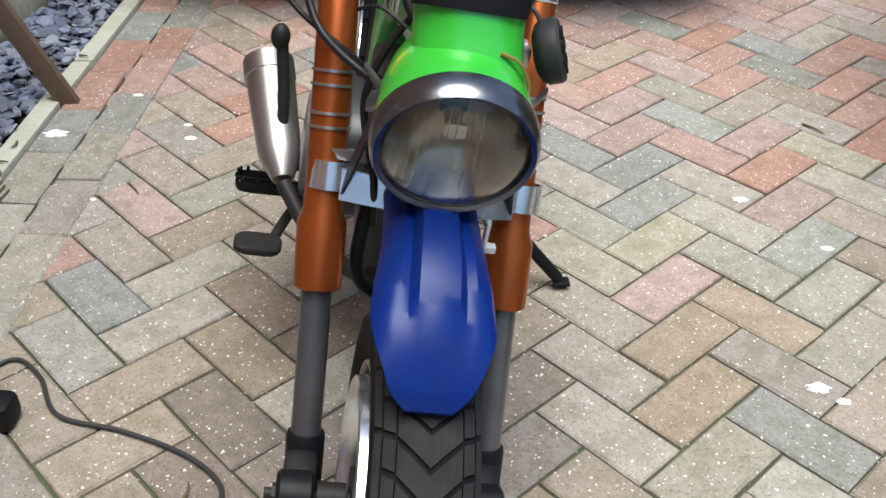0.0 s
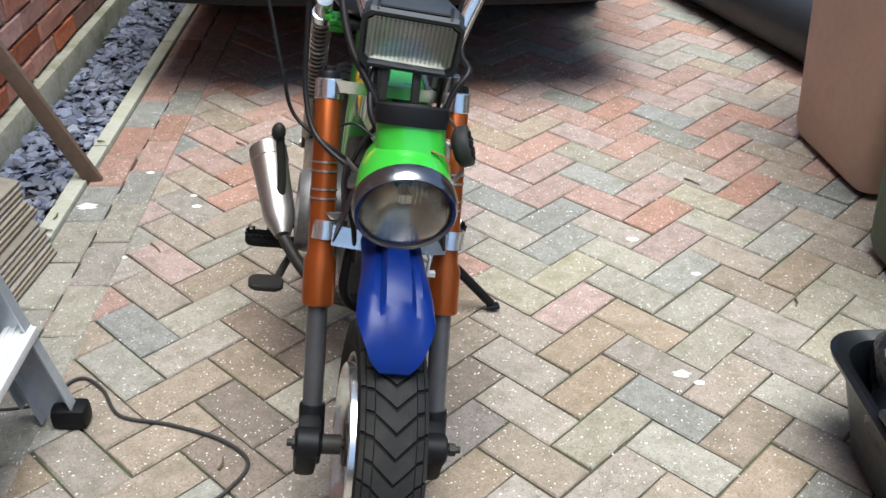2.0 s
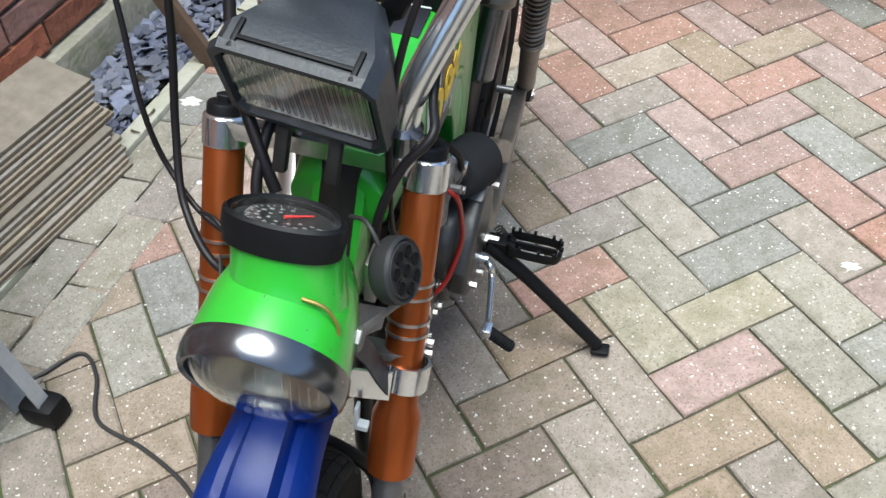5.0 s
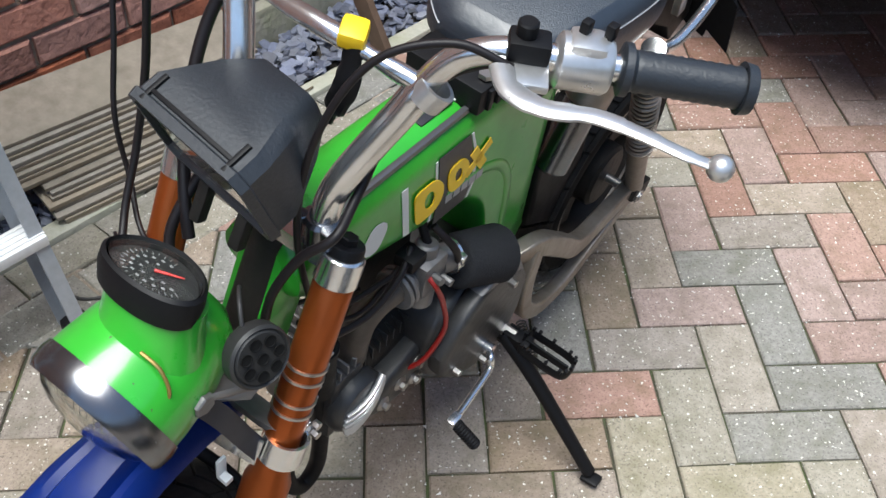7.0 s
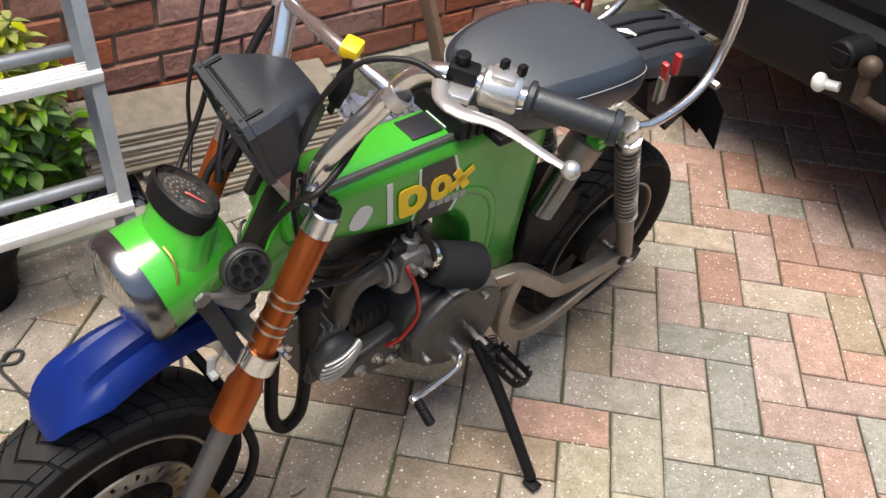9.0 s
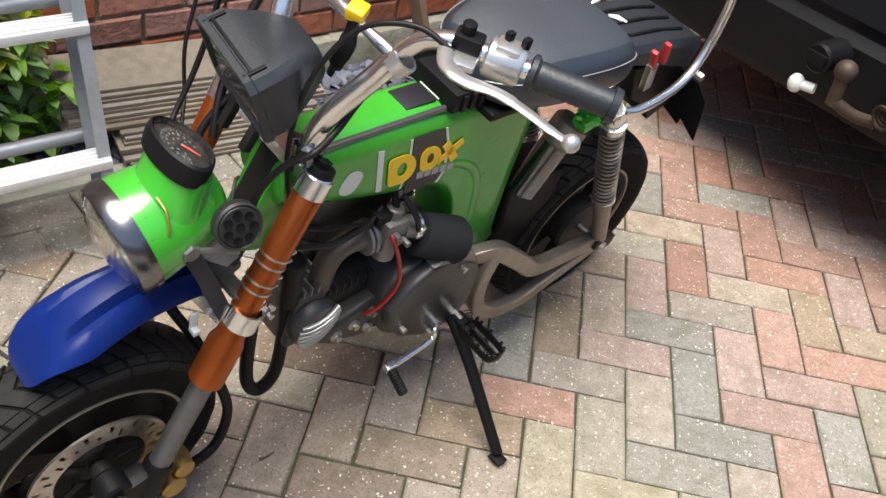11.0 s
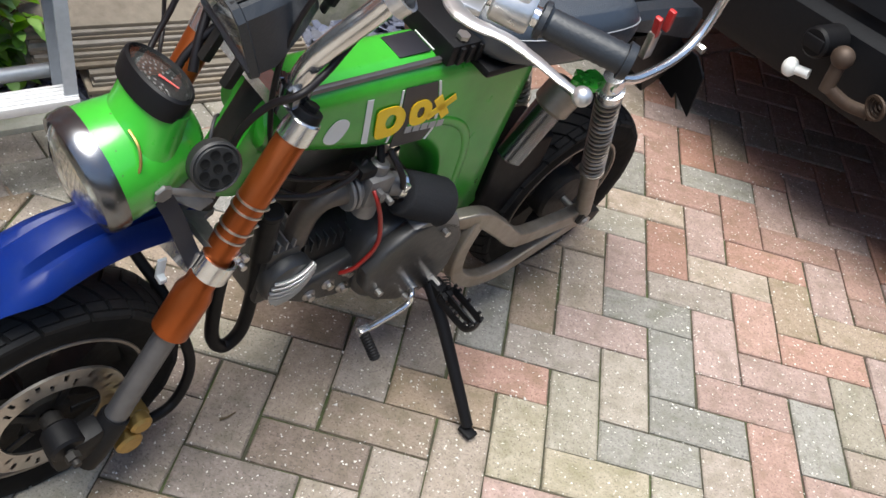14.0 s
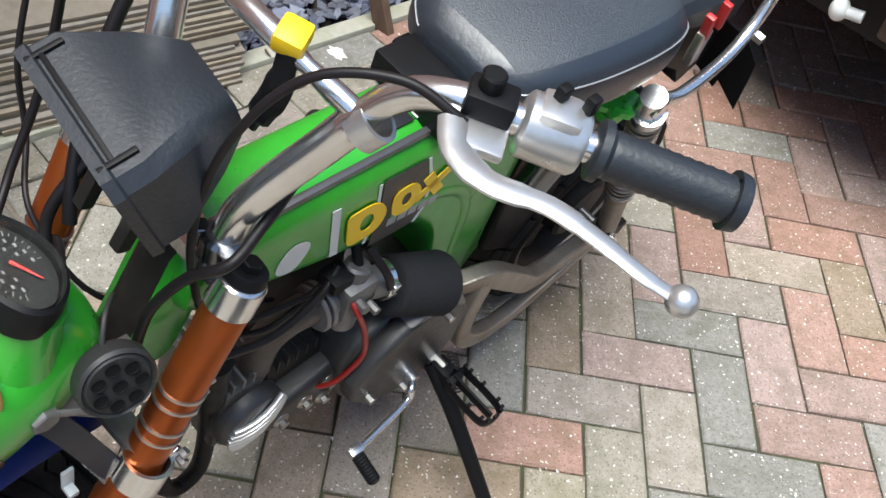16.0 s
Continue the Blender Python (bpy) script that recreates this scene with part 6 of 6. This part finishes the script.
foot_peg(1)
foot_peg(-1)
bm = B()
add_cyl(bm, (-0.13, 0.115, 0.235), (0.13, 0.115, 0.235), 0.011, seg=14)
add_box(bm, (0.0, 0.09, 0.215), (0.16, 0.06, 0.012), bevel=0.003)
part("peg_bar", bm, M_ENGINE_DARK, bike)
bm = B()
run("gear_lever", [(0.120, 0.062, 0.262), (0.134, 0.050, 0.262), (0.140, 0.040, 0.246), (0.150, -0.035, 0.250), (0.153, -0.062, 0.255)], 0.0055, M_CHROME, "chrome gear lever")
bm.free()
bm = B()
add_cyl(bm, (0.112, 0.062, 0.262), (0.128, 0.062, 0.262), 0.010, seg=12)
part("lever_boss", bm, M_CHROME, bike)
bm = B()
add_box(bm, (0.153, -0.066, 0.255), (0.014, 0.022, 0.014), bevel=0.003)
part("toe_joint", bm, M_CHROME, bike)
bm = B()
a, b = V((0.154, -0.066, 0.253)), V((0.191, -0.056, 0.218))
add_tube(bm, [a.lerp(b, k / 20) for k in range(21)], [0.0085 + (0.0012 if k % 2 else 0) for k in range(21)], 12)
part("toe_rubber", bm, M_BLACK, bike, "ribbed black toe rubber")
bm = B()
add_tube(bm, spline([V((-0.13, 0.07, 0.20)), V((-0.15, 0.02, 0.19)), V((-0.165, -0.03, 0.185))], 5), 0.008, 10)
add_loft(bm, [[(-0.186 + a, -0.046 + b, 0.178 + h) for a, b in rounded(0.070 * k, 0.046 * k, 0.018 * k)] for h, k in ((0.0, 0.9), (0.003, 1.0), (0.011, 1.0), (0.014, 0.9))])
part("brake_pedal", bm, M_ENGINE_DARK, bike, "dark steel brake pedal")
bm = B()
s0, s1 = V((0.118, 0.112, 0.246)), V((0.326, 0.106, 0.076))
add_tube(bm, spline([s0, s0.lerp(s1, 0.35) + V((0.004, 0, 0.004)), s1], 6), [0.0125, 0.0105], 12)
stand = part("side_stand", bm, M_BLACK, bike, "black side stand")
bm = B()
add_box(bm, (0.333, 0.103, 0.0705), (0.030, 0.024, 0.008), Euler((0, radians(-10), 0)).to_matrix(), bevel=0.004)
part("stand_foot", bm, M_BLACK, stand)
bm = B()
add_cyl(bm, (0.112, 0.118, 0.248), (0.136, 0.118, 0.248), 0.011, seg=6, bevel=0.001)
part("pivot_bolt", bm, M_STEEL, stand)
bm = B()
p, q = V((0.13, 0.135, 0.262)), V((0.185, 0.13, 0.195))
d = (q - p).normalized()
ax = d.orthogonal()
ay = d.cross(ax)
add_tube(bm, [p + d * (0.06 * k / 90) + (ax * math.cos(k * 0.8) + ay * math.sin(k * 0.8)) * 0.0055 for k in range(91)], 0.0014, 5)
part("stand_spring", bm, M_ENGINE_DARK, stand)


# ---- pieces of the wall and of the paving ----
def brick_mesh(name, mat, long, rough_seed):
    rng = random.Random(rough_seed)
    bm = B()
    add_box(bm, (0, 0, 0), (0.10, long, 0.065))
    bmesh.ops.bevel(bm, geom=[e for e in bm.edges if e.verts[0].co.x > 0 and e.verts[1].co.x > 0], offset=0.004, segments=1, affect="EDGES")
    for v in bm.verts:
        if v.co.x > 0:
            v.co += V((rng.uniform(-0.003, 0.002), rng.uniform(-0.002, 0.002), rng.uniform(-0.002, 0.002)))
    me = bpy.data.meshes.new(name)
    bmesh.ops.recalc_face_normals(bm, faces=bm.faces)
    bm.to_mesh(me)
    bm.free()
    me.materials.append(mat)
    return me


def lay_bricks():
    rng = random.Random(12)
    full = [brick_mesh("brick", M_BRICK, 0.215, k) for k in range(4)]
    rest_v, rest_f = [], []
    for row in range(62):
        z = 0.1425 + 0.075 * row
        y = -6.85 + (0.1125 if row % 2 else 0)
        while y < 5.0:
            x = -1.548 + rng.uniform(-0.002, 0.003)
            if row < 12 and -1.1 < y < 1.65:
                ob = new("brick", full[rng.randrange(4)])
                ob.parent = wall_house
                ob.matrix_world = pose(x, y, z, rng.uniform(-0.4, 0.4), rng.uniform(-0.4, 0.4), rng.uniform(-0.4, 0.4))
            else:
                i = len(rest_v)
                for dx, dy, dz in ((-0.05, -1, -1), (-0.05, 1, -1), (-0.05, 1, 1), (-0.05, -1, 1), (0.05, -0.97, -0.92), (0.05, 0.97, -0.92), (0.05, 0.97, 0.92), (0.05, -0.97, 0.92)):
                    rest_v.append((x + dx, y + dy * 0.1075, z + dz * 0.0325))
                rest_f += [(i + a, i + b, i + c, i + d) for a, b, c, d in ((4, 5, 6, 7), (0, 1, 5, 4), (1, 2, 6, 5), (2, 3, 7, 6), (3, 0, 4, 7))]
            y += 0.225
    me = bpy.data.meshes.new("bricks")
    me.from_pydata(rest_v, [], rest_f)
    me.materials.append(M_BRICK_FAR)
    ob = new("bricks", me)
    ob.parent = wall_house
    tagged(ob, "courses of red brick", kind="stuff")


lay_bricks()

# tints of the blocks that stand out: V lies along the second axis of the bond, H along the first
MARKED = {"grey": "H1,0 V1,1 H0,3 H0,-1 V-3,1 V4,0 V-3,-7 H1,-4 V9,1 V8,0 H2,9 V7,-5 H-6,2 V-9,3 H5,5",
          "red": "H2,1 V2,2 H-1,2 V3,-1 H3,2 H-3,0 V3,3 H4,3 V0,4 V10,2 V1,5 H6,1",
          "yellow": "V0,0 H-8,5", "brown": "V-2,2 V-4,0 V-5,-1 H-4,-1 V-1,3 V-6,-2 H-5,-2 V-7,-3 V-6,2 H-7,1 V-8,0 H-3,4 V-5,3",
          "buff": "V-1,-1 V-2,-2 V5,1 H-1,-2 V0,-4", "pink": "H1,4 H-2,1"}
TINT = {key: tint for tint, keys in MARKED.items() for key in keys.split()}


def paver_shape(seed):
    """A 200 by 100 block: faces of its chamfered top and of its sides."""
    rng = random.Random(seed)
    a, b, c = 0.0977, 0.0477, 0.0036
    vs = [(sx * a, sy * b, -0.03) for sx, sy in ((-1, -1), (1, -1), (1, 1), (-1, 1))]
    vs += [(sx * a + rng.uniform(-1, 1) * 0.0016, sy * b + rng.uniform(-1, 1) * 0.0016, -0.0035) for sx, sy in ((-1, -1), (1, -1), (1, 1), (-1, 1))]
    vs += [(sx * (a - c), sy * (b - c), rng.uniform(-0.0005, 0.0005)) for sx, sy in ((-1, -1), (1, -1), (1, 1), (-1, 1))]
    fs = [(8, 9, 10, 11)] + [(4 + i, 4 + (i + 1) % 4, 8 + (i + 1) % 4, 8 + i) for i in range(4)] + [(i, (i + 1) % 4, 4 + (i + 1) % 4, 4 + i) for i in range(4)]
    return vs, fs


def lay_paving():
    rng = random.Random(21)
    shapes = [paver_shape(k) for k in range(8)]
    meshes = {}
    far = {k: ([], []) for k in PAVER_TINTS}
    r = 0.1 / math.sqrt(2)
    near = 0
    def put(m, tint, as_part):
        k = rng.randrange(8)
        vs, fs = shapes[k]
        if as_part:
            if (tint, k) not in meshes:
                me = bpy.data.meshes.new("paver")
                me.from_pydata(vs, [], fs)
                me.materials.append(M_PAVER[tint])
                meshes[tint, k] = me
            ob = new("paver", meshes[tint, k])
            ob.parent = paving
            ob.matrix_world = m
        else:
            fv, ff = far[tint]
            i = len(fv)
            fv += [tuple(m @ V(v)) for v in vs]
            ff += [tuple(i + a for a in f) for f in fs]
    def tint_at(key, x, y):
        if key in TINT:
            return TINT[key]
        back = min(max((y + 0.5) / 1.2, 0), 1)
        dice = random.Random(key)
        q = dice.random()
        if q < 0.05:
            return "grey"
        # blocks below the motorcycle: its shade goes into the tint along with oil
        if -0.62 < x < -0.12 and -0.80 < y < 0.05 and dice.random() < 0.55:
            return "stain_shade"
        if dice.random() < 0.22 + 0.72 * back:
            return "red" if dice.random() < 0.05 + 0.7 * back else "pink"
        return "buff" if dice.random() < 0.45 else "brown"
    for u in range(-64, 80):
        for v in range(-96, 48):
            if (u - v) % 4 not in (0, 1):
                continue
            upright = (u - v) % 4 == 0
            cu, cv = (u + 0.5, v + 1.0) if upright else (u + 1.0, v + 0.5)
            x, y = (cu - cv) * r, (cu + cv) * r
            if not (-1.07 < x < 5.93 and -6.93 < y < 5.03):
                continue
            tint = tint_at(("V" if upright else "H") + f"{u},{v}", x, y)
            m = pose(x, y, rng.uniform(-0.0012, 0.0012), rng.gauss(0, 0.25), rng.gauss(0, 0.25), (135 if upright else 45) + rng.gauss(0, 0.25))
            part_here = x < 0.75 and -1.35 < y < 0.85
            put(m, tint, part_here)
    # two straight courses along the edging, over the cut ends of the herringbone
    for col, x, off in ((0, -1.1435, 0.056), (1, -1.041, 0.149)):
        k = 0
        while off - 6.8 + 0.2 * k < 5.0:
            y = off - 6.8 + 0.2 * k
            t = "grey" if k in (35, 38) else ("red" if y > 0.2 else rng.choice(("buff", "pink", "brown", "buff")))
            put(pose(x, y, 0.005 + rng.uniform(-0.001, 0.001), 0, 0, 90 + rng.gauss(0, 0.4)), t, -0.6 < y < 1.0)
            k += 1
    for tint, (fv, ff) in far.items():
        me = bpy.data.meshes.new("pavers")
        me.from_pydata(fv, [], ff)
        me.materials.append(M_PAVER_FAR[tint])
        ob = new("pavers", me)
        ob.parent = paving
        tagged(ob, "block pavers of " + tint + " tint", kind="stuff")


lay_paving()
